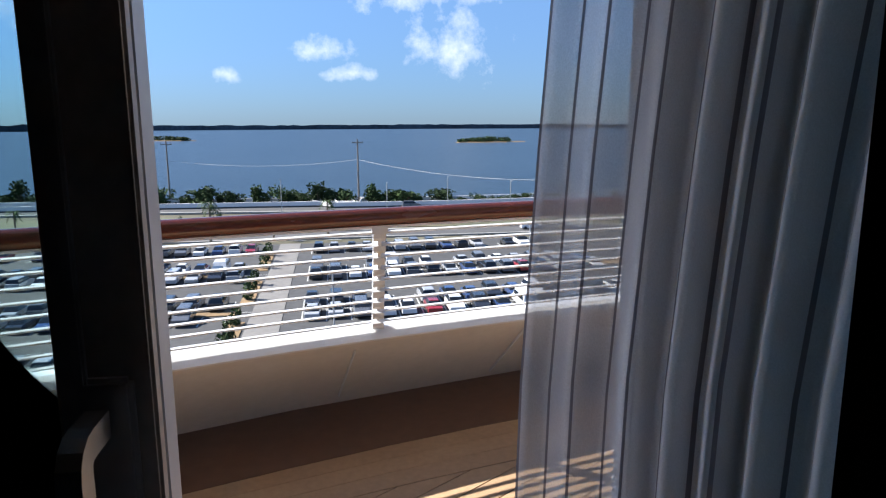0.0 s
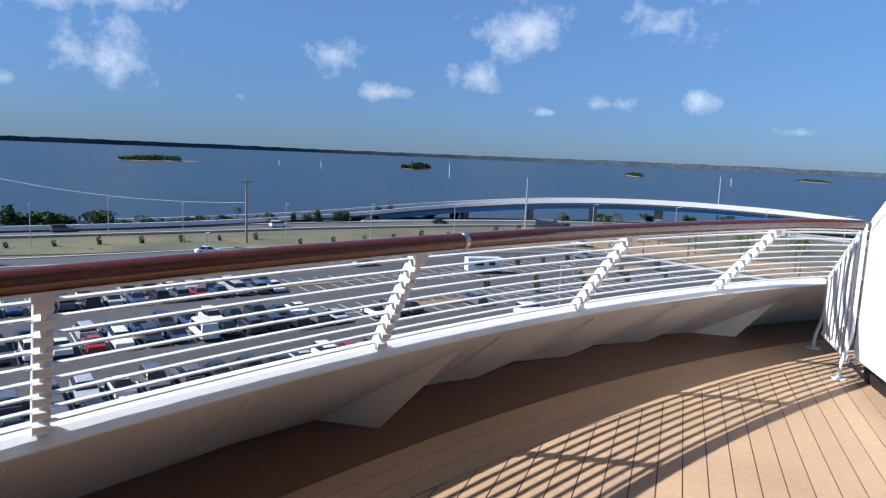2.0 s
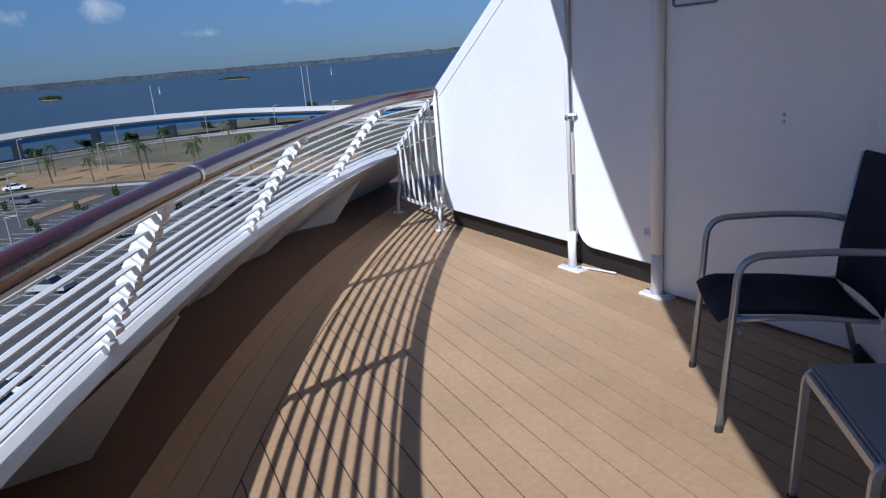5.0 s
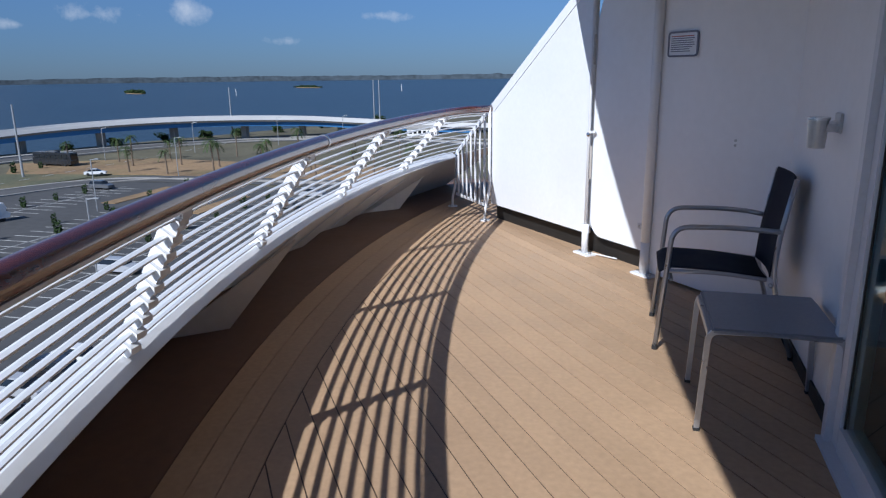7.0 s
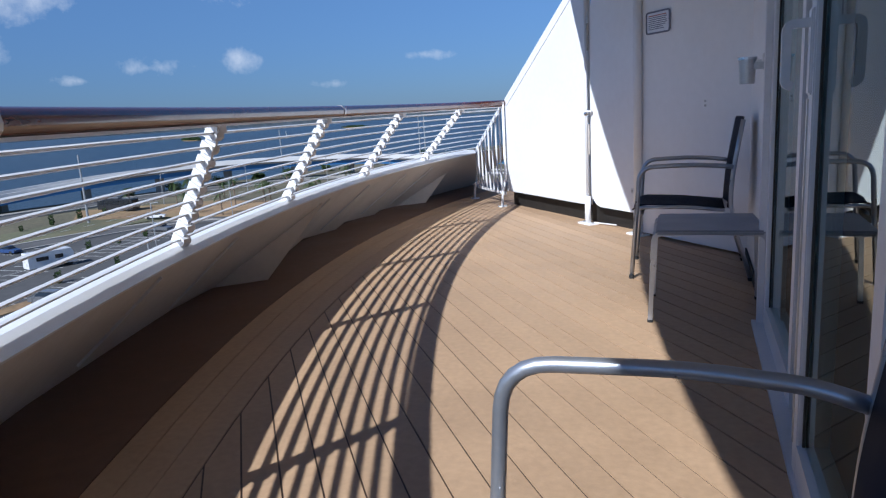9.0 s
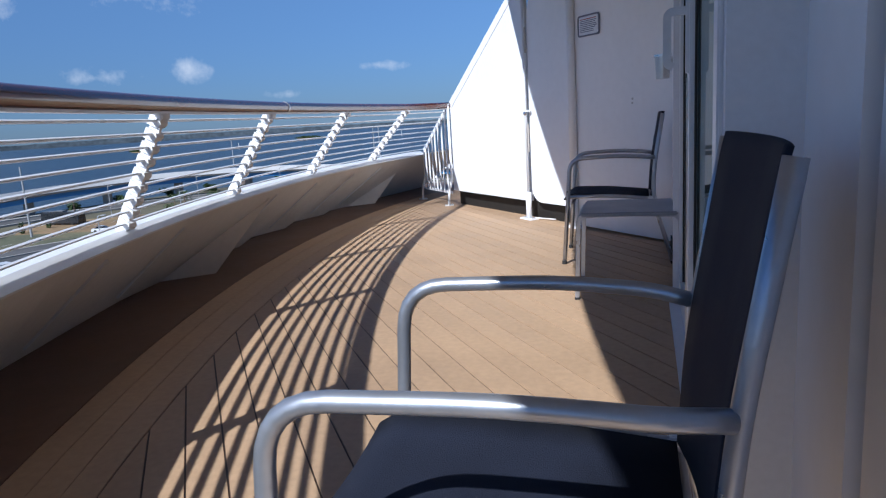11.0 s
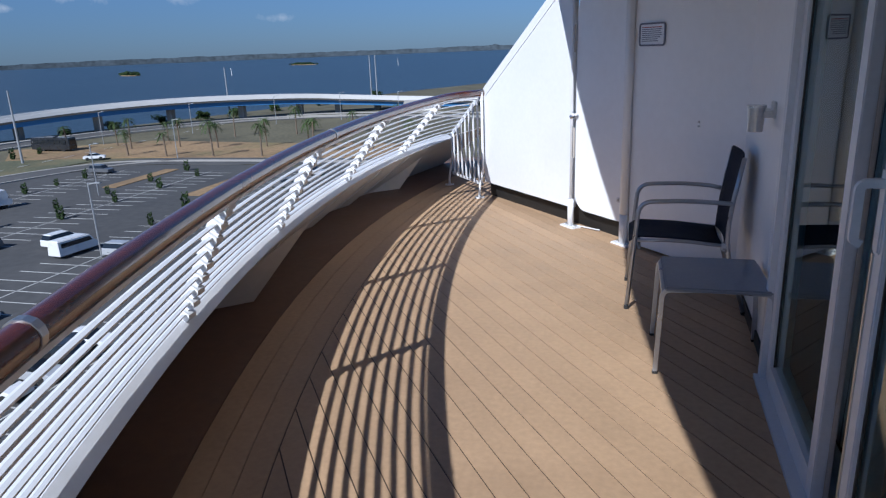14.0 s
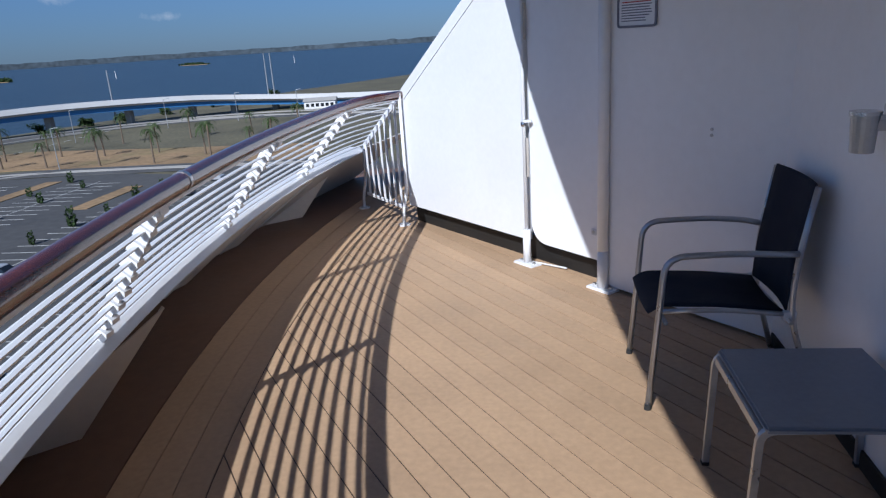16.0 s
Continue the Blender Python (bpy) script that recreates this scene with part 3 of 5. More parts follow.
def partition():
    ob = thing("partition", "white steel partition with a sloping outer edge", "partition", kind="structure")
    back = -PART_N * 0.035
    low = 0.165
    pts = [on_part(CORNER.x, low), on_part(CORNER.x, 1.12), on_part(-1.325, 2.11), on_part(-1.235, 2.19), on_part(-1.235, low)]
    part("sloping_panel", prism(pts, back), "white", ob)
    # flat bar along the slope and a joint line beside it
    part("edge_trim", add_sweep(bmesh.new(), [on_part(CORNER.x - 0.004, 1.13, -0.017), on_part(-1.32, 2.123, -0.017)], rect(0.05, 0.012), up=PART_N), "white", ob)
    a, b = on_part(CORNER.x + 0.03, 1.08, 0.003), on_part(-1.285, 2.08, 0.003)
    part("trim_lip", add_sweep(bmesh.new(), [a, b], rect(0.006, 0.006), up=PART_N), "slat", ob)
    # second panel with rounded corners
    def arc(cx, cz, r, a0, a1, n=8):
        return [on_part(cx + r * PART.x * math.cos(radians(a0 + (a1 - a0) * k / n)), cz + r * math.sin(radians(a0 + (a1 - a0) * k / n))) for k in range(n + 1)]
    x0 = -1.212
    pts = [on_part(POST_X, low)] + arc(x0 + 0.14 * PART.x, low + 0.14, 0.14, 270, 180) + arc(x0 + 0.55 * PART.x, 1.74, 0.55, 180, 96) + [on_part(POST_X, 2.30)]
    part("rounded_panel", prism(pts, back), "panel", ob)
    pts = [on_part(POST_X, 0.02), on_part(POST_X, 2.36), on_part(0.02, 2.36), on_part(0.02, 0.02)]
    part("fixed_panel", prism(pts, back), "panel", ob)
    # the darkness of the gap under the panels, put in as a black sheet
    part("black_strip", prism([on_part(-2.28, -0.005, -0.09), on_part(-2.28, 0.17, -0.09), on_part(0.0, 0.17, -0.09), on_part(0.0, -0.005, -0.09)], -PART_N * 0.05), "black_strip", ob, "black sheet standing in for the dark gap under the partition")
    for x, z in ((-0.83, 0.345), (-0.83, 2.11)):
        c = on_part(x, z, 0.004)
        m = Matrix.Translation(c) @ PART_N.to_track_quat("Z", "Y").to_matrix().to_4x4()
        lock = part("lock", box((-0.022, -0.022, -0.004), (0.022, 0.022, 0.006), m, 0.004), "frame", ob)
        bm = bmesh.new()
        bmesh.ops.create_cone(bm, cap_ends=True, segments=12, radius1=0.011, radius2=0.009, depth=0.01, matrix=m @ Matrix.Translation((0, 0, 0.009)))
        part("lock_bolt", bm, "steel", lock)
    for z in (1.0, 1.03):
        bm = bmesh.new()
        m = Matrix.Translation(on_part(-0.315, z, 0.003)) @ PART_N.to_track_quat("Z", "Y").to_matrix().to_4x4()
        bmesh.ops.create_cone(bm, cap_ends=True, segments=10, radius1=0.009, radius2=0.007, depth=0.008, matrix=m)
        part("stud", bm, "steel", ob)
    return ob


partition()


def standing_pole(x, r, top, knob):
    p = on_part(x, 0, 0.03)
    ob = thing("support_pole" if knob else "partition_post", "slim white steel pole bolted to the deck" if knob else "stout white steel post bolted to the deck", "pole")
    part("shaft", tube([(p.x, p.y, 0.0), (p.x, p.y, 0.25)], r * 2.2 if knob else r, 14), "white", ob, smooth=True)
    part("upper_shaft", tube([(p.x, p.y, 0.25), (p.x, p.y, top)], r, 12), "white", ob, smooth=True)
    d = PART.normalized()
    plate = Matrix.Translation(p) @ Matrix.Rotation(math.atan2(d.y, d.x), 4, "Z")
    base = part("base_plate", box((-0.095, -0.05, -0.006), (0.095, 0.05, 0.013), plate, 0.006), "white", ob)
    for q in (-0.065, 0.065):
        bm = bmesh.new()
        bmesh.ops.create_cone(bm, cap_ends=True, segments=6, radius1=0.012, radius2=0.012, depth=0.012, matrix=plate @ Matrix.Translation((q, 0.0, 0.018)))
        part("bolt", bm, "steel", base)
    if knob:
        bm = bmesh.new()
        bmesh.ops.create_uvsphere(bm, u_segments=10, v_segments=8, radius=0.022, matrix=Matrix.Translation((p.x, p.y, 0.97)))
        part("latch", bm, "chrome", ob, "chrome latch")
        part("latch_tongue", box((p.x, p.y - 0.05, 0.985), (p.x + 0.05, p.y - 0.02, 1.0)), "white", ob)
        part("hinge", tube([(p.x + 0.02, p.y - 0.012, 0.62), (p.x + 0.02, p.y - 0.012, 0.88)], 0.008, 8), "inner", ob)
        part("hinge", tube([(p.x + 0.02, p.y - 0.012, 1.5), (p.x + 0.02, p.y - 0.012, 1.72)], 0.008, 8), "inner", ob)
        bm = bmesh.new()
        bmesh.ops.create_cone(bm, cap_ends=True, segments=14, radius1=0.03, radius2=0.045, depth=0.06, matrix=Matrix.Translation((p.x, p.y, top - 0.03)))
        part("head", bm, "steel", ob)
        part("deck_stay", tube([(p.x + 0.06, p.y - 0.01, 0.012), (p.x + 0.26, p.y - 0.16, 0.016)], 0.006, 6), "white", ob)
    return ob


standing_pole(POLE_X, 0.0125, 2.345, True)
standing_pole(POST_X, 0.034, 2.36, False)


def notice():
    ob = thing("notice_sign", "small white framed notice with fine grey print", "sign")
    d = PART.normalized()
    c = on_part(-0.632, 1.615, 0.004)
    m = Matrix.Translation(c) @ Matrix(((d.x, 0, PART_N.x, 0), (d.y, 0, PART_N.y, 0), (0, 1, 0, 0), (0, 0, 0, 1)))
    w, h = 0.125, 0.075
    part("plate", box((-w, -h, 0), (w, h, 0.004), m), "sign", ob)
    bm = bmesh.new()
    loop = rounded([m @ Vector(p) for p in ((0, -h, 0.005), (-w, -h, 0.005), (-w, h, 0.005), (w, h, 0.005), (w, -h, 0.005), (0, -h, 0.005))], 0.02, 4)
    add_sweep(bm, loop, rect(0.012, 0.008), up=PART_N)
    part("border", bm, "ink", ob, "grey rounded border")
    random.seed(4)
    for k in range(8):
        z = h - 0.026 - k * 0.0135
        part("print_line", box((-w + 0.022, z - 0.0028, 0.004), (w - 0.024 - random.random() * 0.05, z + 0.0028, 0.0052), m), "red" if k == 0 else "ink", ob)
    return ob


notice()


def ash_cup():
    ob = thing("wall_ashtray", "brushed steel cup ashtray on a wall bracket", "ashtray")
    y, z = 2.05, 1.18
    part("wall_plate", box((-0.012, y - 0.05, z + 0.0), (0.001, y + 0.05, z + 0.085), None, 0.004), "steel", ob)
    part("arm", box((-0.065, y - 0.03, z + 0.005), (-0.008, y + 0.03, z + 0.04), None, 0.004), "steel", ob)
    bm = bmesh.new()
    bmesh.ops.create_cone(bm, cap_ends=True, segments=20, radius1=0.036, radius2=0.043, depth=0.12, matrix=Matrix.Translation((-0.085, y, z - 0.005)))
    cup = part("cup", bm, "steel", ob, smooth=False)
    bm = bmesh.new()
    bmesh.ops.create_cone(bm, cap_ends=True, segments=20, radius1=0.047, radius2=0.047, depth=0.012, matrix=Matrix.Translation((-0.085, y, z + 0.061)))
    part("lid", bm, "chrome", cup)
    part("hook", box((-0.06, y - 0.02, z + 0.04), (-0.02, y + 0.02, z + 0.052)), "chrome", ob)
    return ob


askew(ash_cup())


# ---- doors ----
def leaf(name, y0, y1, x, label, stile=0.075, handle=False):
    """A glazed door leaf: stiles, rails, gaskets and pane."""
    ob = thing(name, label, "door", kind="structure")
    z0, z1 = 0.018, 2.12
    t = 0.028
    for a, b in ((y0, y0 + stile), (y1 - stile, y1)):
        part("stile", box((x - t, a, z0), (x + t * 0.4, b, z1), None, 0.004), "frame", ob)
        part("stile_inside", box((x + t * 0.4, a, z0), (x + t, b, z1), None, 0.003), "inner", ob, "dark bronze inner face")
    for a, b in ((z0, z0 + 0.10), (z1 - 0.08, z1)):
        part("rail", box((x - t, y0 + stile, a), (x + t * 0.4, y1 - stile, b)), "frame", ob)
        part("rail_inside", box((x + t * 0.4, y0 + stile, a), (x + t, y1 - stile, b)), "inner", ob)
    pane = part("pane", box((x - 0.006, y0 + stile - 0.006, z0 + 0.09), (x + 0.006, y1 - stile + 0.006, z1 - 0.07)), "glass", ob)
    pane.visible_shadow = False
    for a in (y0 + stile, y1 - stile - 0.008):
        part("gasket", box((x - 0.014, a, z0 + 0.10), (x - 0.007, a + 0.008, z1 - 0.08)), "gasket", ob)
    if handle:
        yc = y1 - stile / 2
        for sgn, mat in ((-1, "frame"), (1, "steel")):
            s = x + sgn * t
            plate = part("handle_plate", box((s - 0.008, yc - 0.022, 1.06), (s + 0.008, yc + 0.022, 1.27), None, 0.004), mat, ob)
            path = rounded([(s, yc - 0.005, 1.235), (s + sgn * 0.06, yc - 0.005, 1.235), (s + sgn * 0.06, yc - 0.005, 1.09), (s + sgn * 0.042, yc - 0.005, 1.082)], 0.02, 4)
            part("handle", add_sweep(bmesh.new(), path, [(-0.011, -0.009), (0.011, -0.009), (0.011, 0.009), (-0.011, 0.009)], up=(0, 1, 0)), mat, plate, "D-shaped pull handle")
        part("inner_strip", box((x + t, y1 - stile + 0.006, 0.05), (x + t + 0.008, y1 - stile + 0.026, 2.05), None, 0.002), "steel", ob, "grey weather strip")
        part("lock_strip", box((x - t - 0.004, y1 - 0.018, 0.10), (x - t, y1 - 0.006, 1.05)), "steel", ob)
    return ob


askew(leaf("door_fixed", 0.505, 1.47, 0.005, "white framed glass door leaf reflecting the deck"))
askew(leaf("door_sliding", -0.76, 0.112, -0.032, "open sliding glass door with pull handle", stile=0.075, handle=True))


def door_frame():
    ob = thing("door_frame", "white aluminium door surround", "door frame", kind="structure")
    part("jamb", box((-0.05, 1.47, 0.0), (0.10, 1.52, 2.12)), "frame", ob)
    part("jamb", box((-0.05, -0.80, 0.0), (0.10, -0.762, 2.12)), "frame", ob)
    part("head", box((-0.05, -0.76, 2.10), (0.11, 1.47, 2.121)), "frame", ob)
    return ob


askew(door_frame())


def hanging(name, path, z0, z1, amp, waves, mat, label, gather):
    """Pleated cloth along a plan path, with its own ripple from top to hem."""
    rng = random.Random(7)
    phases = [rng.uniform(0, 6.28) for _ in range(6)]
    path = rounded(path, 0.2, 10)
    length = [0.0]
    for a, b in zip(path, path[1:]):
        length.append(length[-1] + (b - a).length)
    n, rows = waves * 9, 16
    bm = bmesh.new()
    uv = bm.loops.layers.uv.new("UVMap")
    grid = []
    for i in range(n + 1):
        s = i / n
        d = s * length[-1]
        k = max(0, min(len(path) - 2, next((j for j in range(len(length) - 1) if length[j + 1] >= d), 0)))
        f = (d - length[k]) / max(1e-6, length[k + 1] - length[k])
        p, t = path[k].lerp(path[k + 1], f), (path[k + 1] - path[k]).normalized()
        side = Vector((-t.y, t.x, 0))
        col = []
        for j in range(rows + 1):
            v = j / rows
            z = z1 + (z0 - z1) * v
            w = amp * min(1.0, 0.25 + 6 * s) * (0.6 + 0.6 * v) * (0.75 + 0.35 * math.sin(s * 9 + phases[0])) * math.sin(waves * 6.283 * s + phases[1] + 1.6 * math.sin(s * 23 + phases[2]) + 0.9 * math.sin(s * 57 + phases[3]) + 1.3 * math.sin(v * 2.0 + s * 9))
            lag = gather * (1 - s) * min(1.0, 0.5 + 3 * s) * (math.tanh((v - 0.36) / 0.1) + 0.4 * math.sin(v * 4.1 + 14 * s))
            col.append((bm.verts.new(p + side * w + t * lag + Vector((0, 0, z))), (s, v)))
        grid.append(col)
    for a, b in zip(grid, grid[1:]):
        for j in range(rows):
            f = bm.faces.new((a[j][0], a[j + 1][0], b[j + 1][0], b[j][0]))
            for loop, c in zip(f.loops, (a[j][1], a[j + 1][1], b[j + 1][1], b[j][1])):
                loop[uv].uv = c
    return solid(name, bm, mat, label, "curtain", smooth=True)


askew(hanging("sheer_curtain", [(0.143, 0.39, 0), (0.16, 0.48, 0), (0.20, 0.59, 0), (0.19, 1.45, 0)], 0.02, 2.3, 0.030, 34, "sheer", "sheer white curtain with thin dark stripes", -0.032))
askew(hanging("blackout_drape", [(0.30, 0.466, 0), (0.35, 0.585, 0), (0.36, 1.5, 0)], 0.02, 2.3, 0.025, 9, "drape", "dark heavy blackout drape drawn aside", 0.0))
rail = thing("curtain_rail", "dark ceiling curtain track inside the door", "curtain rail")
part("track", box((0.12, -0.7, 2.30), (0.40, 1.6, 2.368)), "inner", rail)
askew(rail)


# ---- furniture ----
def armchair(at, turn=0.0):
    """Stacking chair facing -x: tube frames, sling seat and back."""
    ob = thing("armchair", "silver tubular armchair with navy sling seat", "chair", "verandah chairs")
    half, sling_half = 0.264, 0.212
    seat_z = 0.438
    for s in (-1, 1):
        y = s * half
        path = rounded([(-0.635, y, 0.004), (-0.60, y, 0.45), (-0.585, y, 0.675), (-0.30, y, 0.683), (-0.14, y * 0.97, 0.672), (-0.075, y * 0.86, 0.662)], 0.085, 6)
        frame_ = part("arm_frame", tube(path, 0.0135, 10, (0, 1, 0)), "tube", ob, smooth=True)
        part("foot_cap", tube([(-0.6355, y, -0.001), (-0.634, y, 0.022)], 0.0155, 10, (0, 1, 0)), "tyre", frame_)
        w = s * (sling_half + 0.012)
        path = rounded([(0.035, y, 0.004), (-0.085, w, 0.40), (-0.075, w, 0.62), (-0.025, w, 0.925)], 0.12, 6)
        leg = part("back_frame", tube(path, 0.0125, 10, (0, 1, 0)), "tube", ob, smooth=True)
        part("foot_cap", tube([(0.0355, y, -0.001), (0.030, y, 0.02)], 0.0145, 10, (0, 1, 0)), "tyre", leg)
        side = rounded([(-0.60, w, seat_z - 0.01), (-0.35, w, seat_z - 0.005), (-0.09, w, seat_z - 0.03)], 0.1, 4)
        part("seat_tube", tube(side, 0.011, 8, (0, 1, 0)), "tube", ob, smooth=True)
        part("joint_block", box((-0.115, w - 0.012, seat_z - 0.055), (-0.06, w + 0.012, seat_z - 0.015), None, 0.004), "frame", ob)
    part("cross_bar", tube([(-0.575, -half, seat_z - 0.045), (-0.575, half, seat_z - 0.045)], 0.010, 8), "tube", ob, smooth=True)
    part("cross_bar", tube([(-0.095, -half, seat_z - 0.05), (-0.095, half, seat_z - 0.05)], 0.010, 8), "tube", ob, smooth=True)

    def sling(name, outline, sag):
        bm = bmesh.new()
        cols = 7
        rows = []
        for p in rounded(outline, 0.06, 5):
            row = []
            for k in range(cols):
                u = k / (cols - 1) * 2 - 1
                drop = sag * (1 - u * u)
                row.append((p.x + (drop if name == "backrest" else 0), u * sling_half, p.z - (drop if name == "seat" else 0)))
            rows.append(row)
        lo = [[bm.verts.new(q) for q in row] for row in rows]
        shift = Vector((0.007, 0, 0)) if name == "backrest" else Vector((0, 0, -0.007))
        hi = [[bm.verts.new(Vector(q) + shift) for q in row] for row in rows]
        for g in (lo, hi):
            for a, b in zip(g, g[1:]):
                for k in range(cols - 1):
                    bm.faces.new((a[k], a[k + 1], b[k + 1], b[k]))
        edge = [(i, 0) for i in range(len(rows))] + [(len(rows) - 1, k) for k in range(1, cols)] + \
               [(i, cols - 1) for i in range(len(rows) - 2, -1, -1)] + [(0, k) for k in range(cols - 2, 0, -1)]
        for (i, k), (a, b) in zip(edge, edge[1:] + edge[:1]):
            bm.faces.new((lo[i][k], lo[a][b], hi[a][b], hi[i][k]))
        part(name, bm, "fabric", ob, "navy woven sling", smooth=True)

    sling("seat", [(-0.635, 0, seat_z - 0.018), (-0.585, 0, seat_z + 0.014), (-0.35, 0, seat_z + 0.008), (-0.10, 0, seat_z - 0.02)], 0.022)
    sling("backrest", [(-0.10, 0, seat_z - 0.02), (-0.088, 0, 0.60), (-0.038, 0, 0.905), (-0.031, 0, 0.934)], 0.02)
    ob.matrix_world = pose(*at, 0, 0, turn)
    return ob


armchair((-0.12, 2.655, 0.0), 0)
armchair((-0.175, -1.064, 0.0), 0)


def side_table(at):
    ob = thing("side_table", "grey metal side table with curved legs", "table")
    x0, x1, y0, y1, top = -0.25, 0.25, -0.255, 0.255, 0.458
    bm = bmesh.new()
    add_box(bm, (x0 + 0.012, y0, top - 0.022), (x1 - 0.012, y1, top), None, 0.008)
    part("tabletop", bm, "tabletop", ob)
    for s in (-1, 1):
        for e in (-1, 1):
            x, y = s * 0.247, e * 0.235
            path = rounded([(x + s * 0.016, y, 0.0), (x, y, top - 0.018), (x - s * 0.2, y, top - 0.012)], 0.045, 6)
            leg = part("leg", add_sweep(bmesh.new(), path, rect(0.022, 0.018), up=(0, 1, 0)), "tube", ob)
            part("foot_cap", box((x + s * 0.016 - 0.013, y - 0.013, -0.001), (x + s * 0.016 + 0.013, y + 0.013, 0.012)), "tyre", leg)
        part("apron", box((s * 0.243 - 0.008, -0.23, top - 0.05), (s * 0.243 + 0.008, 0.23, top - 0.018), None, 0.003), "tube", ob)
    ob.matrix_world = pose(*at, 0, 0, 0)
    return ob


side_table((-0.352, 1.775, 0.0))

# ---- the port beyond: ground, water, roads ----
G = -20.0
SHORE = [(-260, -900), (-215, -300), (-198, -80), (-191, -35), (-187, 0), (-184, 40), (-184, 88), (-190, 120), (-180, 150), (-168, 180),
         (-158, 205), (-146, 235), (-128, 285), (-110, 340), (-70, 420), (0, 520), (200, 700), (700, 1100)]


def flat(points, z, thick=0.0):
    bm = bmesh.new()
    if thick:
        return add_prism(bm, [(x, y, z) for x, y in points], (0, 0, -thick))
    bm.faces.new([bm.verts.new((x, y, z)) for x, y in points])
    return bm


def band(path, z, width, mat, name, label, category, height=0.06):
    """A strip of ground along a path; z may be a list of heights."""
    zs = z if isinstance(z, (list, tuple)) else [z] * len(path)
    return solid(name, add_sweep(bmesh.new(), [(x, y, h) for (x, y), h in zip(path, zs)], rect(width, height)), mat, label, category, "structure")


ground_pts = SHORE + [(900, 1100), (900, -900)]
bm = flat(ground_pts, G, 2.5)
bmesh.ops.triangulate(bm, faces=[f for f in bm.faces if len(f.verts) > 4])
solid("ground", bm, "scrub", "scrubby port ground down to the shore", "ground", "structure")
solid("water", flat([(-4800, -4800), (4800, -4800), (4800, 4800), (-4800, 4800)], G - 0.9), "sea", "choppy blue lagoon water", "water", "structure")


def smooth_line(points, n=6):
    """Catmull-Rom through plan points of any dimension."""
    p = [np.array(q, float) for q in points]
    p = [2 * p[0] - p[1]] + p + [2 * p[-1] - p[-2]]
    out = []
    for a, b, c, d in zip(p, p[1:], p[2:], p[3:]):
        for k in range(n):
            t = k / n
            out.append(0.5 * (2 * b + (c - a) * t + (2 * a - 5 * b + 4 * c - d) * t * t + (3 * b - a - 3 * c + d) * t ** 3))
    return [tuple(float(v) for v in q) for q in out + [p[-2]]]


lot = [(-124, -260), (-124, 38), (-127, 75), (-112, 118), (-80, 122), (-66, 118), (-52, 122), (-8, 122), (-8, -260)]
solid("parking_lot", flat(lot, G + 0.10, 0.2), "lot", "grey asphalt parking lot with white bays", "parking lot", "structure")
grass = [(-166, -260), (-164, 20), (-156, 60), (-141, 97), (-136, 150), (-112, 138), (-126, 80), (-139, 53), (-141, 18), (-149, -30), (-149, -260)]
bm = flat(grass, G + 0.14, 0.2)
solid("grass", bm, "grass", "dry grass verge beside the road", "grass", kind="stuff")
soil = [(-154, 140), (-124, 157), (-82, 152), (-45, 150), (-45, 127), (-79, 128), (-106, 130), (-139, 124)]
solid("verge", flat(soil, G + 0.17, 0.2), "soil", "orange mulch verge with palms", "verge", "structure")
ROAD = smooth_line([(-182, -260), (-178, -60), (-174, 0), (-172, 45), (-171, 85), (-165, 130), (-155, 165), (-138, 195), (-112, 213), (-70, 215), (0, 190)])
band(ROAD, G + 0.12, 11, "asphalt", "road", "grey causeway road along the shore", "road", 0.2)
for off, name in ((-5.9, "kerb_far"), (5.9, "kerb_near")):
    edge = [(x - off * 0.98, y + off * 0.15) for x, y in ROAD]
    band([(x + (0 if off < 0 else -0), y) for x, y in edge], G + 0.3, 1.0, "concrete", name, "pale concrete road edge", "kerb", 0.45)
INNER = smooth_line([(-132, -260), (-133, 20), (-133, 50), (-122, 85), (-107, 120), (-80, 125), (-40, 124)])
band(INNER, G + 0.16, 8, "asphalt", "road_inner", "grey port service road", "road", 0.12)
band([(x + 4.4, y + 0.6) for x, y in INNER], G + 0.2, 0.6, "concrete", "kerb_lot", "pale kerb of the parking lot", "kerb", 0.3)
band([(x - 4.6, y - 0.6) for x, y in INNER], G + 0.2, 0.9, "concrete", "kerb_verge", "pale kerb of the grass verge", "kerb", 0.3)
band(smooth_line([(-180, 100), (-172, 140), (-160, 172), (-140, 203), (-112, 223), (-70, 226), (0, 205)]), G + 0.25, 2.0, "concrete", "pavement", "pale concrete path by the road", "pavement", 0.3)


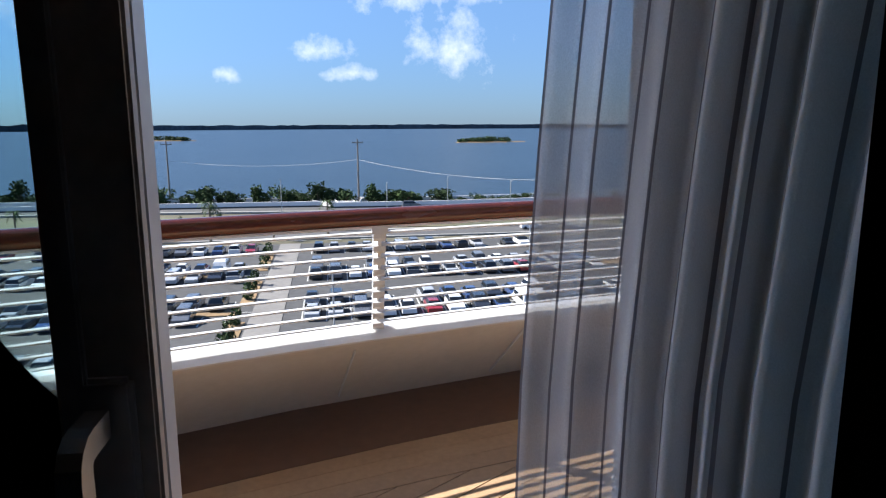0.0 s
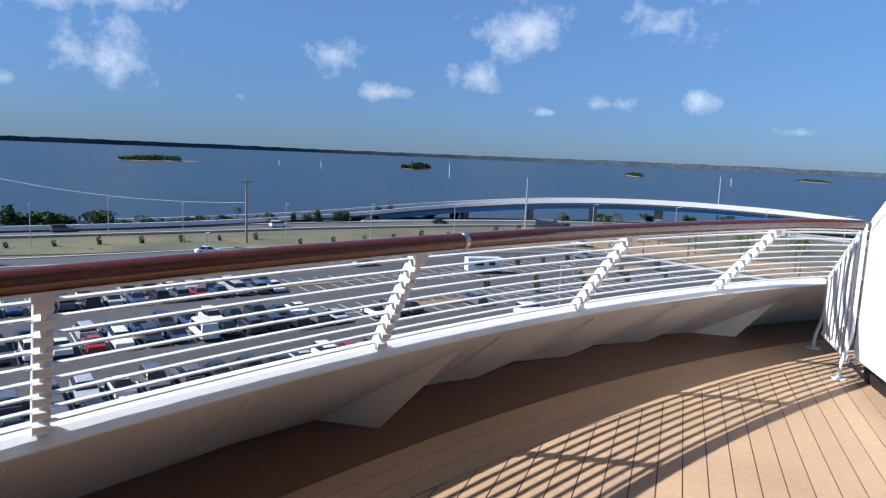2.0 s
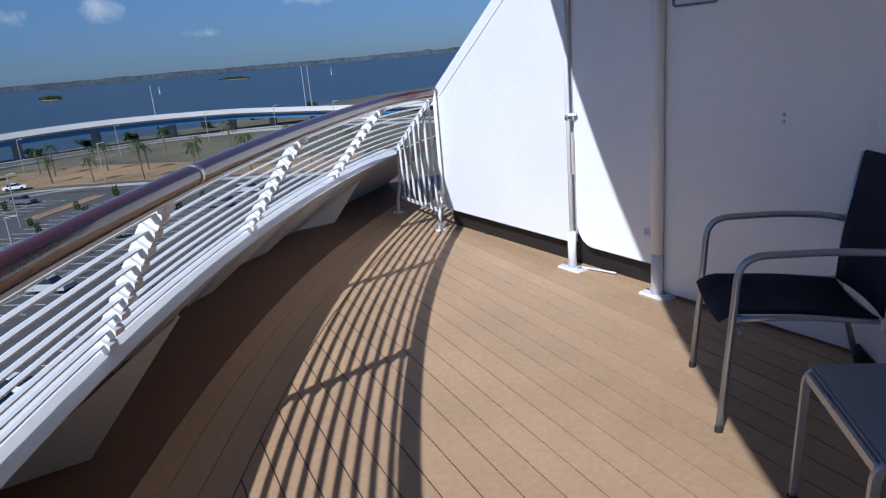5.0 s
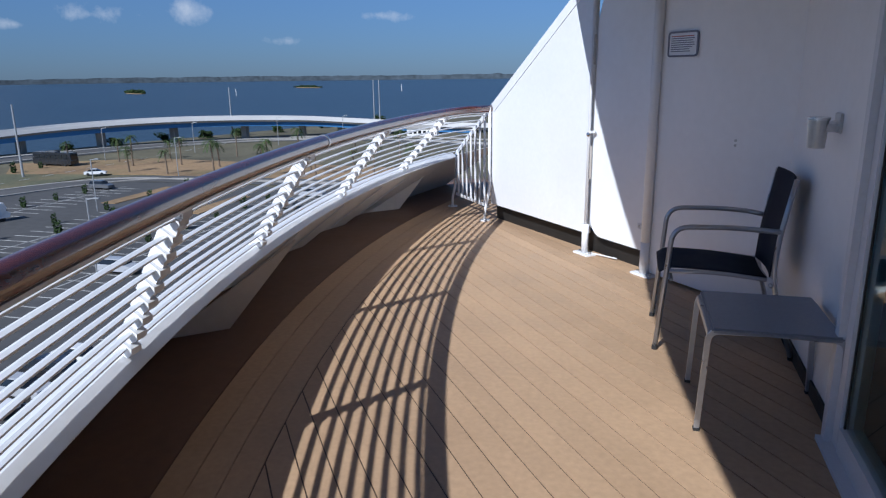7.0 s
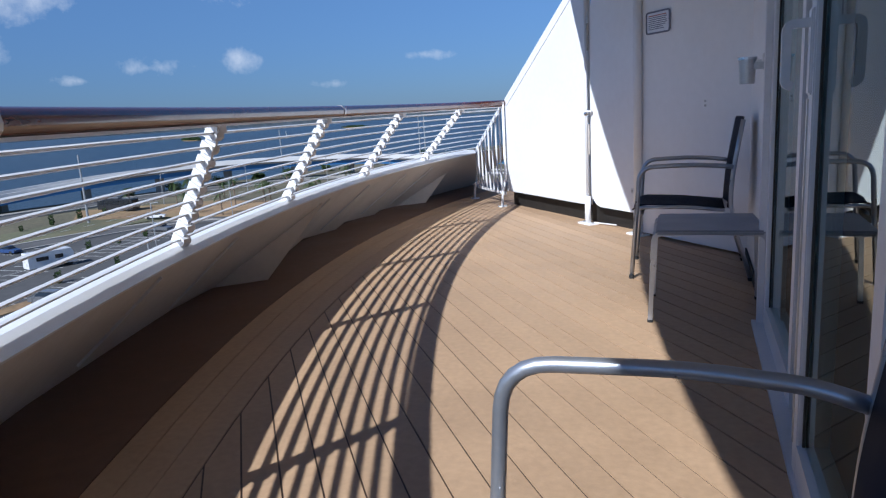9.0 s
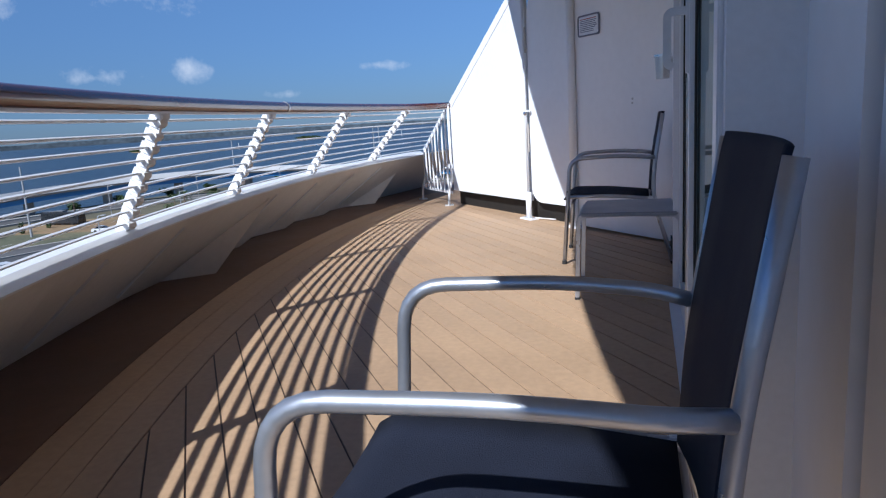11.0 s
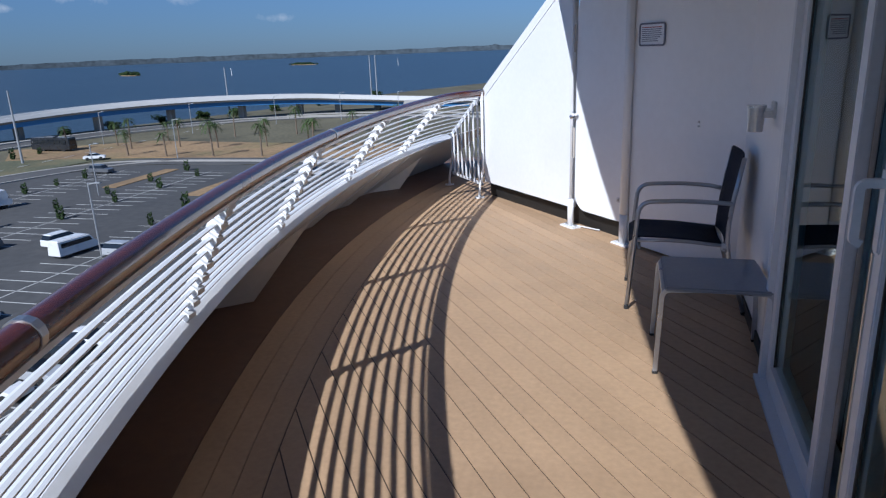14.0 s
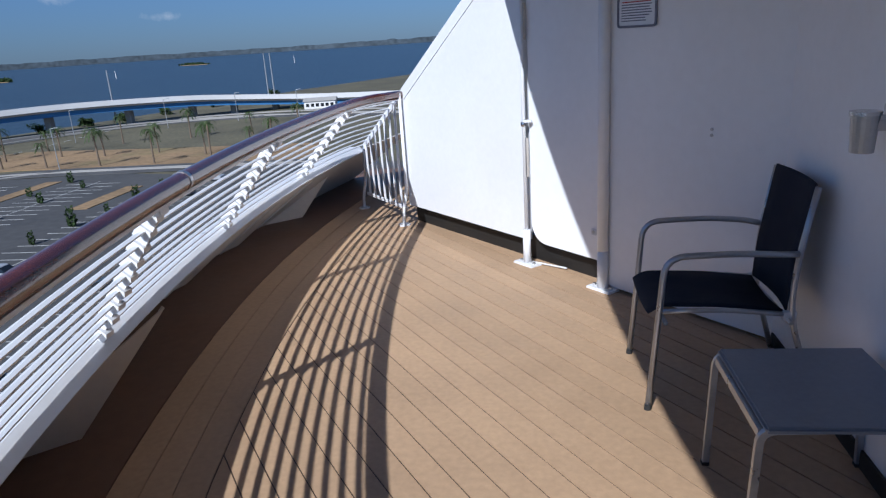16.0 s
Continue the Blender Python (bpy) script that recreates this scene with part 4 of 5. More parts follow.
def causeway():
    """Curved road bridge: deck, parapets, blue girders, piers."""
    ob = thing("road_bridge", "curved road bridge with white parapets and blue girders", "bridge")
    line = smooth_line([(-192, -700, 0.3), (-186, -60, 0.3), (-181, 0, 0.3), (-181, 45, 0.4), (-187, 90, 0.9), (-186, 130, 3.2), (-170, 166, 6.0), (-146, 196, 7.0), (-117, 222, 6.0),
                        (-96, 236, 4.2), (-70, 248, 2.2), (-20, 262, 0.6), (60, 270, 0.3)], 7)
    line = [(x, y, G + z) for x, y, z in line]
    part("deck", add_sweep(bmesh.new(), line, rect(10.5, 0.6)), "asphalt", ob)
    for off in (-5.0, 5.0):
        part("parapet", add_sweep(bmesh.new(), line, [(off - 0.25, 0.2), (off + 0.25, 0.2), (off + 0.2, 1.35), (off - 0.2, 1.35)]), "barrier", ob, "white concrete parapet")
    high = [p for p in line if p[2] > G + 1.6]
    for off in (-4.2, 0.0, 4.2):
        part("girder", add_sweep(bmesh.new(), high, [(off - 0.3, -1.7), (off + 0.3, -1.7), (off + 0.3, -0.2), (off - 0.3, -0.2)]), "girder", ob, "blue painted girder")
    for i, (x, y, z) in enumerate(high):
        if i % 4 == 2 and z > G + 3:
            part("pier", box((x - 1.0, y - 1.0, G - 1.5), (x + 1.0, y + 1.0, z - 1.5)), "concrete", ob)
    return ob


causeway()


def far_shore():
    rng = random.Random(3)
    bm = bmesh.new()
    low, high = [], []
    for k in range(401):
        az = radians(-80 + 200 * k / 400)
        d = 2900 + 250 * math.sin(az * 3)
        x, y = -d * math.cos(az), d * math.sin(az)
        top = -3.5 + 3.0 * math.sin(az * 7 + 1) * math.sin(az * 2.3) + rng.uniform(-1.8, 1.8) + (4 if rng.random() < 0.02 else 0)
        low.append((x, y, G - 1))
        high.append((x, y, top))
    back = [(x * 1.04, y * 1.04, z) for x, y, z in high]
    rows = [[bm.verts.new(p) for p in row] for row in (low, high, back)]
    for r, s in zip(rows, rows[1:]):
        for k in range(400):
            bm.faces.new((r[k], r[k + 1], s[k + 1], s[k]))
    return solid("backdrop", bm, "farshore", "dark wooded shore on the horizon", "shore", "structure")


far_shore()


# ---- greenery ----
def clump(bm, c, r, h, count, rng, size):
    """Leaf cards scattered over an uneven lump."""
    for _ in range(count):
        v = Vector((rng.gauss(0, 1), rng.gauss(0, 1), rng.gauss(0, 1))).normalized()
        s = rng.uniform(0.55, 1.05)
        p = Vector(c) + Vector((v.x * r * s, v.y * r * s, v.z * h * s))
        a = Vector((rng.gauss(0, 1), rng.gauss(0, 1), rng.gauss(0, 0.6))).normalized() * size * rng.uniform(0.6, 1.3)
        b = a.cross(Vector((rng.gauss(0, 1), rng.gauss(0, 1), rng.gauss(0, 1)))).normalized() * size * rng.uniform(0.4, 0.8)
        bm.faces.new([bm.verts.new(p + q) for q in (a, b, -a, -b * 0.8)])


def shrub(seed, wide, tall):
    rng = random.Random(seed)
    ob = thing("shore_tree", "dark green bushy tree on the shore", "tree", "trees along the shore")
    bm = bmesh.new()
    trunks = bmesh.new()
    for k in range(6):
        ang = rng.uniform(0, 6.28)
        tip = Vector((math.cos(ang) * wide * 0.45 * rng.random(), math.sin(ang) * wide * 0.45 * rng.random(), tall * rng.uniform(0.45, 0.75)))
        path = [Vector((0, 0, -0.1)), tip * 0.5 + Vector((0, 0, 0.2)), tip]
        rings = [[trunks.verts.new(p + Vector((r * math.cos(a), r * math.sin(a), 0))) for a in (0, 1.57, 3.14, 4.71)] for p, r in zip(path, (0.22, 0.13, 0.05))]
        for r, s in zip(rings, rings[1:]):
            for i in range(4):
                trunks.faces.new((r[i], r[(i + 1) % 4], s[(i + 1) % 4], s[i]))
        clump(bm, tip, wide * rng.uniform(0.22, 0.4), tall * rng.uniform(0.2, 0.32), 70, rng, 0.42)
    for _ in range(4):
        clump(bm, (rng.uniform(-wide, wide) * 0.4, rng.uniform(-wide, wide) * 0.4, tall * rng.uniform(0.15, 0.4)), wide * 0.3, tall * 0.22, 50, rng, 0.45)
    part("trunk", trunks, "bark", ob)
    part("crown", bm, "leaf", ob)
    return ob


rng = random.Random(11)
models = [shrub(s, w, h) for s, w, h in ((1, 6.5, 5.0), (2, 5.0, 4.2), (3, 7.5, 4.6), (4, 3.2, 5.4), (5, 4.2, 3.0))]
spots = []
for k in range(62):
    y = -95 + 235 * (k + rng.uniform(0, 0.9)) / 62
    x = np.interp(y, [p[1] for p in SHORE[:10]], [p[0] for p in SHORE[:10]])
    dense = 1.0 if y < 30 else 0.6
    spots.append((x + rng.uniform(1.2, 4.0), y, rng.uniform(0.7, 1.3) * dense, rng.randrange(5)))
spots += [(-160, 185, 0.8, 1), (-153, 200, 0.7, 0), (-146, 214, 0.9, 4), (-140, 226, 0.8, 2), (-165, 170, 0.7, 4), (-132, 240, 0.8, 1), (-124, 262, 0.9, 3), (-120, 280, 0.9, 2), (-112, 300, 0.8, 0)]
for i, (x, y, s, k) in enumerate(spots):
    m = Matrix.LocRotScale((x, y, G), Euler((0, 0, rng.uniform(0, 6.28))), None)
    if i < 5:
        ob = models[i]
        ob.matrix_basis = m
    else:
        ob = copy_thing(models[k], m)
    ob.scale = (s, s, s * rng.uniform(0.85, 1.15))


def palm_tree(seed, tall, spread, label):
    rng = random.Random(seed)
    ob = thing("palm_tree", label, "palm", "palms by the road")
    bend = rng.uniform(-0.25, 0.25)
    path = [(bend * (k / 6) ** 2, 0, -0.1 + (tall + 0.1) * k / 6) for k in range(7)]
    bm = bmesh.new()
    rings = [[bm.verts.new(Vector(p) + Vector((r * math.cos(a), r * math.sin(a), 0))) for a in [6.283 * q / 7 for q in range(7)]]
             for p, r in zip(path, (0.26, 0.2, 0.18, 0.17, 0.17, 0.19, 0.14))]
    for r, s in zip(rings, rings[1:]):
        for i in range(7):
            bm.faces.new((r[i], r[(i + 1) % 7], s[(i + 1) % 7], s[i]))
    part("trunk", bm, "bark", ob, "ringed grey palm trunk")
    bm = bmesh.new()
    top = Vector(path[-1])
    for k in range(24):
        a = rng.uniform(0, 6.283)
        lift = rng.uniform(-0.5, 1.1)
        d = Vector((math.cos(a), math.sin(a), 0))
        rib = []
        for q in range(6):
            s = q / 5
            rib.append(top + d * spread * s * (1 - 0.15 * s) + Vector((0, 0, spread * (lift * s - 1.15 * s * s * (0.7 + 0.3 * lift)))))
        side = d.cross(Vector((0, 0, 1)))
        for q in range(5):
            p, e = rib[q], rib[q + 1]
            w = spread * 0.17 * math.sin(math.pi * (q + 0.6) / 5.6)
            for sg in (-1, 1):
                for u in (0.15, 0.6):
                    b0, b1 = p.lerp(e, u), p.lerp(e, u + 0.34)
                    tip = b1 + side * sg * w + Vector((0, 0, -w * 0.5)) + d * w * 0.4
                    bm.faces.new([bm.verts.new(v) for v in (b0, b1, tip)])
    part("crown", bm, "palm", ob, "drooping green fronds")
    return ob


palm_models = [palm_tree(s, t, w, "tall palm with grey trunk and drooping fronds") for s, t, w in ((21, 6.5, 2.3), (22, 5.2, 2.0), (23, 7.2, 2.2))]
palm_spots = [(-127, -22), (-129, -11), (-133.8, -1), (-124, -33), (-101, 131), (-89, 131), (-77, 131), (-112, 132), (-119, 142), (-108, 146), (-96, 144), (-84, 146),
              (-70, 140), (-62, 146), (-54, 138), (-128, 148), (-136, 140), (-66, 134), (-48, 146), (-120, 158), (-104, 165), (-88, 170), (-72, 172), (-58, 168), (-180, 62), (-140, -60), (-141, -46)]
for i, (x, y) in enumerate(palm_spots):
    m = Matrix.LocRotScale((x, y, G + 0.1), Euler((0, 0, rng.uniform(0, 6.28))), None)
    ob = palm_models[i] if i < 3 else copy_thing(palm_models[i % 3], m)
    if i < 3:
        ob.matrix_basis = m
    s = rng.uniform(0.85, 1.1) * (0.8 if i == 24 else 1)
    ob.scale = (s, s, s)


def small_bush():
    rng = random.Random(31)
    ob = thing("hedge_bush", "small dark upright bush on the verge", "bush", "bushes on the verge")
    bm = bmesh.new()
    clump(bm, (0, 0, 0.9), 0.55, 1.0, 90, rng, 0.22)
    clump(bm, (0, 0, 0.35), 0.6, 0.4, 40, rng, 0.22)
    part("foliage", bm, "leaf", ob)
    return ob


bush = small_bush()
bush_spots = [(-152 + 0.0009 * (y - 10) ** 2, y) for y in range(-40, 60, 8)] + [(-139 + 0.12 * (k % 3), 62 + k * 8) for k in range(10)] + \
             [(-84 + 6 * (k % 2), 70 + 5.5 * k) for k in range(9)] + [(-62, 74 + 8 * k) for k in range(5)] + [(-100, 84 + 7 * k) for k in range(4)]
for i, (x, y) in enumerate(bush_spots):
    m = Matrix.Translation((x, y, G + 0.1))
    ob = bush if i == 0 else copy_thing(bush, m)
    ob.matrix_basis = m
    s = rng.uniform(0.7, 1.2)
    ob.scale = (s, s, s * rng.uniform(0.9, 1.4))


def island(x, y, long, wide, turn, tall):
    rng = random.Random(int(abs(x)))
    ob = thing("islet", "low green wooded islet with a pale beach", "island", "islets in the lagoon")
    bm = bmesh.new()
    n = 28
    outer = [bm.verts.new((long * math.cos(6.283 * k / n) * rng.uniform(0.92, 1.08), wide * math.sin(6.283 * k / n), -0.4)) for k in range(n)]
    inner = [bm.verts.new((v.co.x * 0.9, v.co.y * 0.8, 0.7)) for v in outer]
    for k in range(n):
        bm.faces.new((outer[k], outer[(k + 1) % n], inner[(k + 1) % n], inner[k]))
    bm.faces.new(inner)
    part("beach", bm, "soil", ob)
    bm = bmesh.new()
    for k in range(26):
        u = rng.uniform(-0.86, 0.86)
        h = tall * (1 - 0.5 * u * u) * rng.uniform(0.7, 1.1)
        clump(bm, (u * long, rng.uniform(-0.5, 0.5) * wide, h * 0.5), long * 0.1, h * 0.5, 60, rng, tall * 0.2)
    part("foliage", bm, "leaf", ob)
    ob.matrix_world = pose(x, y, G - 0.9, 0, 0, turn)


island(-812, 188, 47, 14, -82, 7)
island(-752, 497, 40, 12, -57, 9)
island(-668, 830, 42, 10, -40, 6)
island(-995, -232, 50, 14, -100, 7)
island(-560, 1150, 40, 10, -30, 5)


# ---- poles ----
def utility_pole(x, y, tall, arms=1, mat="wood"):
    ob = thing("utility_pole", "tall weathered power line pole with crossarm", "utility pole", "power line poles")
    bm = bmesh.new()
    bmesh.ops.create_cone(bm, cap_ends=True, segments=9, radius1=0.30, radius2=0.17, depth=tall + 1, matrix=Matrix.Translation((0, 0, tall / 2 - 0.5)))
    part("shaft", bm, mat, ob)
    for k in range(arms):
        z = tall - 1.0 - 2.2 * k
        arm = part("crossarm", box((-0.12, -1.5, z - 0.1), (0.12, 1.5, z + 0.1)), "wood", ob)
        for q in (-1.35, 0.0, 1.35):
            part("insulator", tube([(0, q, z + 0.1), (0, q, z + 0.42)], 0.09, 6, (1, 0, 0)), "lamp", arm)
    ob.location = (x, y, G)
    return ob


LINE = [(-185, 7, 17.5, 1), (-145, 52, 14.5, 1), (-131, 121, 16, 0), (-136, 215, 17.5, 0), (-103, 276, 19, 0), (-107, 280, 19, 0), (-200, -45, 17, 1)]
for x, y, h, arms in LINE:
    utility_pole(x, y, h, arms, "wood" if arms else "lamp")


def wires():
    ob = thing("power_cable", "thin grey overhead power cables", "cable")
    for a, b in ((0, 1), (6, 0)):
        p, q = (Vector((LINE[k][0], LINE[k][1], G + LINE[k][2] - 5.5)) for k in (a, b))
        pts = [p.lerp(q, s / 10) - Vector((0, 0, 1.6 * 4 * (s / 10) * (1 - s / 10))) for s in range(11)]
        part("strand", tube(pts, 0.035, 4), "lamp", ob)
    return ob


wires()


def street_lamp(x, y, tall=8.5):
    ob = thing("street_lamp", "slim galvanised street lamp with a flat head", "street lamp", "lamps of the port roads")
    part("mast", tube([(0, 0, -0.1), (0, 0, tall)], 0.09, 7, (1, 0, 0)), "lamp", ob)
    part("arm", tube([(0, 0, tall - 0.1), (1.2, 0, tall + 0.1)], 0.06, 6), "lamp", ob)
    part("lamp_head", box((0.9, -0.18, tall), (1.7, 0.18, tall + 0.16), None, 0.04), "lamp", ob)
    ob.location = (x, y, G + 0.1)
    return ob


lamps = street_lamp(-151, 12)
for x, y in ((-165, 28), (-150, 40), (-147, 62), (-143, 82), (-139, 104), (-134, 150), (-85, 91), (-122, 172), (-108, 196), (-90, 206), (-165, -12), (-70, 205), (-96, 128), (-58, 60), (-100, 30), (-60, 0), (-100, -30)):
    copy_thing(lamps, Matrix.Translation((x, y, G + 0.1)))


# ---- vehicles ----
def wheel(bmw, x, y, r=0.33, w=0.22):
    bmesh.ops.create_cone(bmw, cap_ends=True, segments=12, radius1=r, radius2=r, depth=w, matrix=Matrix.Translation((x, y, r)) @ Matrix.Rotation(math.pi / 2, 4, "X"))


def shell(profile, half, taper):
    """A car body from a side profile, drawn in towards the roof."""
    bm = bmesh.new()
    zs = [p[1] for p in profile]
    lo, hi = min(zs), max(zs)
    sides = []
    for s in (-1, 1):
        sides.append([bm.verts.new((x, s * (half - taper * ((z - lo) / (hi - lo)) ** 2), z)) for x, z in profile])
    a, b = sides
    bm.faces.new(a)
    bm.faces.new(b[::-1])
    for i in range(len(a)):
        j = (i + 1) % len(a)
        bm.faces.new((a[i], a[j], b[j], b[i]))
    bmesh.ops.bevel(bm, geom=list(bm.edges), offset=0.05, segments=1, affect="EDGES")
    return bm


def vehicle(paint, kind, label):
    ob = thing("parked_car" if kind != "van" else "parked_van", label, "car", "vehicles in the parking lot")
    if kind == "sedan":
        part("body", shell([(-2.25, 0.28), (2.25, 0.28), (2.28, 0.72), (1.2, 0.92), (-1.55, 0.95), (-2.25, 0.85)], 0.88, 0.08), paint, ob)
        part("cabin", shell([(-1.65, 0.90), (1.25, 0.88), (0.45, 1.38), (-0.95, 1.40)], 0.80, 0.2), "carglass", ob, "dark windows")
        part("roof", shell([(-0.92, 1.37), (0.42, 1.36), (0.30, 1.45), (-0.85, 1.46)], 0.62, 0.1), paint, ob)
    elif kind == "suv":
        part("body", shell([(-2.3, 0.32), (2.3, 0.32), (2.32, 0.85), (1.25, 1.08), (-2.25, 1.10)], 0.93, 0.06), paint, ob)
        part("cabin", shell([(-2.2, 1.05), (1.25, 1.04), (0.6, 1.60), (-1.95, 1.62)], 0.86, 0.17), "carglass", ob, "dark windows")
        part("roof", shell([(-1.95, 1.60), (0.58, 1.58), (0.45, 1.70), (-1.85, 1.72)], 0.70, 0.08), paint, ob)
    else:
        part("body", shell([(-2.7, 0.35), (2.7, 0.35), (2.75, 0.95), (2.1, 1.15), (1.6, 1.95), (-2.65, 2.05)], 0.98, 0.12), paint, ob)
        part("cabin", shell([(-2.3, 1.25), (1.85, 1.25), (1.55, 1.75), (-2.3, 1.78)], 0.985, 0.05), "carglass", ob, "dark windows")
        part("roof", shell([(-2.6, 2.0), (1.5, 1.9), (1.3, 2.05), (-2.5, 2.13)], 0.78, 0.08), paint, ob)
    for x in (-1.4, 1.4):
        for y in (-0.8, 0.8):
            bm = bmesh.new()
            wheel(bm, x, y)
            part("wheel", bm, "tyre", ob)
    for s in (-0.62, 0.62):
        part("headlight", box((2.22, s - 0.16, 0.62), (2.31, s + 0.16, 0.76)), "chrome", ob)
    return ob


fleet = [vehicle(p, k, f"{w} {n} parked in the lot") for p, k, w, n in (
    ("car_white", "sedan", "white", "sedan car"), ("car_silver", "sedan", "silver", "sedan car"), ("car_black", "sedan", "black", "sedan car"),
    ("car_blue", "sedan", "dark blue", "sedan car"), ("car_red", "sedan", "red", "sedan car"), ("car_grey", "suv", "dark grey", "sport utility car"),
    ("car_white", "suv", "white", "sport utility car"), ("car_black", "suv", "black", "sport utility car"), ("car_white", "van", "white", "van"), ("car_silver", "suv", "silver", "sport utility car"))]
weights = [3, 4, 8, 4, 2, 8, 2, 8, 1, 4]
rng = random.Random(5)
ROWS = (-116, -101, -95.6, -81, -75.6, -61, -55.6, -41, -35.6)
extra = [(-67, 64, 80), (-62.5, 61, 82), (-98, 82, 75), (-110, 62, 90), (-133, 40, 88), (-134, 95, 70), (-174, 20, 92), (-171, 70, 90), (-168, 120, 75), (-116, 126, 30)]
bays = []
for r, x in enumerate(ROWS):
    y = -52.0
    while y < 112:
        full = 0.92 if y < 37 + 2 * (r % 3) else (0.14 if y < 62 and x > -90 else 0.03)
        if abs(y + 8) > 3.2 and min(math.hypot(x - e[0], y - e[1]) for e in extra) > 5.5 and rng.random() < full and len(bays) < 262:
            bays.append((x + rng.uniform(-0.25, 0.25), y + rng.uniform(-0.12, 0.12), 180 * (rng.random() < 0.5) + rng.uniform(-2, 2)))
        y += 2.75
kinds = random.Random(9)
used = set()
for i, (x, y, turn) in enumerate(bays + extra):
    k = kinds.choices(range(10), weights)[0] if i < len(bays) else (6, 8, 0, 9, 0, 5, 5, 6, 2, 0)[i - len(bays)]
    m = pose(x, y, G + (0.1 if i < len(bays) + 4 else 0.23), 0, 0, turn)
    if k in used:
        copy_thing(fleet[k], m)
    else:
        fleet[k].matrix_basis = m
        used.add(k)


def motorhome():
    ob = thing("motorhome", "white motorhome parked in the open lot", "motorhome")
    part("body", shell([(-3.6, 0.55), (3.6, 0.55), (3.75, 1.3), (3.1, 1.6), (3.3, 2.1), (3.0, 2.9), (-3.6, 3.0)], 1.15, 0.06), "car_white", ob)
    part("side_window", box((-2.4, -1.17, 1.6), (-0.6, 1.17, 2.2)), "carglass", ob)
    part("side_window", box((0.4, -1.17, 1.6), (1.6, 1.17, 2.2)), "carglass", ob)
    part("windscreen", shell([(3.05, 1.62), (3.45, 1.6), (3.2, 2.1), (3.0, 2.1)], 1.0, 0.05), "carglass", ob)
    for x in (-2.2, 2.5):
        for y in (-0.95, 0.95):
            bm = bmesh.new()
            wheel(bm, x, y, 0.42, 0.28)
            part("wheel", bm, "tyre", ob)
    ob.matrix_world = pose(-95, 78.5, G + 0.1, 0, 0, 70)


motorhome()


def coach():
    """Long dark touring coach: body, glazed sides, wheels."""
    ob = thing("coach", "long dark touring coach stopped on the service road", "bus")
    part("body", shell([(-6.0, 0.4), (6.0, 0.4), (6.1, 1.4), (5.9, 3.3), (-5.9, 3.35), (-6.05, 1.4)], 1.25, 0.08), "car_black", ob)
    for k in range(6):
        part("side_window", box((-5.2 + 1.75 * k, -1.27, 1.75), (-3.6 + 1.75 * k, 1.27, 2.85), None, 0.05), "carglass", ob)
    part("windscreen", box((5.85, -1.05, 1.5), (6.13, 1.05, 2.95), None, 0.05), "carglass", ob)
    part("roof_unit", box((-2.0, -0.8, 3.3), (1.0, 0.8, 3.55), None, 0.05), "car_grey", ob)
    for x in (-3.6, -2.4, 3.9):
        for y in (-1.02, 1.02):
            bm = bmesh.new()
            wheel(bm, x, y, 0.48, 0.3)
            part("wheel", bm, "tyre", ob)
    ob.matrix_world = pose(-139.4, 139.2, G + 0.22, 0, 0, -2.9)


coach()


def bay_lines():
    """White bay lines, thin slabs on the asphalt, with the medians between double rows."""
    bm = bmesh.new()
    for x in ROWS:
        y = -60.0 + 1.375
        while y < 114:
            add_box(bm, (x - 2.5, y - 0.07, G + 0.101), (x + 2.5, y + 0.07, G + 0.112))
            y += 2.75
    for x in (-98.3, -78.3, -58.3, -38.3):
        add_box(bm, (x - 0.07, -62, G + 0.101), (x + 0.07, 114, G + 0.111))
    for k in range(40):
        y = -60 + 6.5 * k
        add_box(bm, (-126.8, y, G + 0.24), (-126.55, y + 3, G + 0.25))
    return solid("bay_lines", bm, "paint", "white painted parking bay lines", "road marking", kind="stuff")


bay_lines()
solid("walkway", box((-124, -9.4, G - 0.1), (-12, -5.8, G + 0.16)), "walk", "grey paved walkway across the lot", "pavement", "structure")


def lot_planter(x, y, w, l):
    ob = solid("planter", box((x - w, y - l, G + 0.0), (x + w, y + l, G + 0.2)), "soil", "mulched planting strip between parked cars", "planter", "structure", "planting strips of the lot")
    return ob


for x, y, w, l in ((-98.3, 44, 1.3, 5), (-78.3, -14, 1.3, 3), (-58.3, 20, 1.3, 4), (-78.3, 58, 1.4, 6), (-98.3, -20, 1.3, 4), (-58.3, -18, 1.3, 3), (-88, 106, 1.5, 9), (-68, 100, 1.5, 8),
                   (-108, -10.5, 7, 0.8), (-88, -10.5, 6, 0.8), (-68, -10.5, 6, 0.8), (-48, -10.5, 6, 0.8)):
    lot_planter(x, y, w, l)

for x in (-113, -108.5, -103, -92, -88.5, -84, -73, -68, -63.5, -52, -47.5, -43):
    copy_thing(bush, pose(x, -10.5, G + 0.19, 0, 0, x * 37))

visitor = thing("visitor_building", "small white building with dark windows by the bridge", "building")
part("wall", box((-9, -5, -0.3), (9, 5, 4.2)), "barrier", visitor)
part("roof", add_prism(bmesh.new(), [(-9.6, -5.6, 4.2), (-9.6, 5.6, 4.2), (-9.6, 0, 6.0)], (19.2, 0, 0)), "concrete", visitor)
for k in range(6):
    part("window", box((-7.8 + 2.8 * k, -5.06, 1.2), (-6.0 + 2.8 * k, -4.95, 3.0)), "carglass", visitor)
visitor.matrix_world = pose(-72, 236, G, 0, 0, 8) @ Matrix.Diagonal((0.6, 0.6, 0.6, 1))


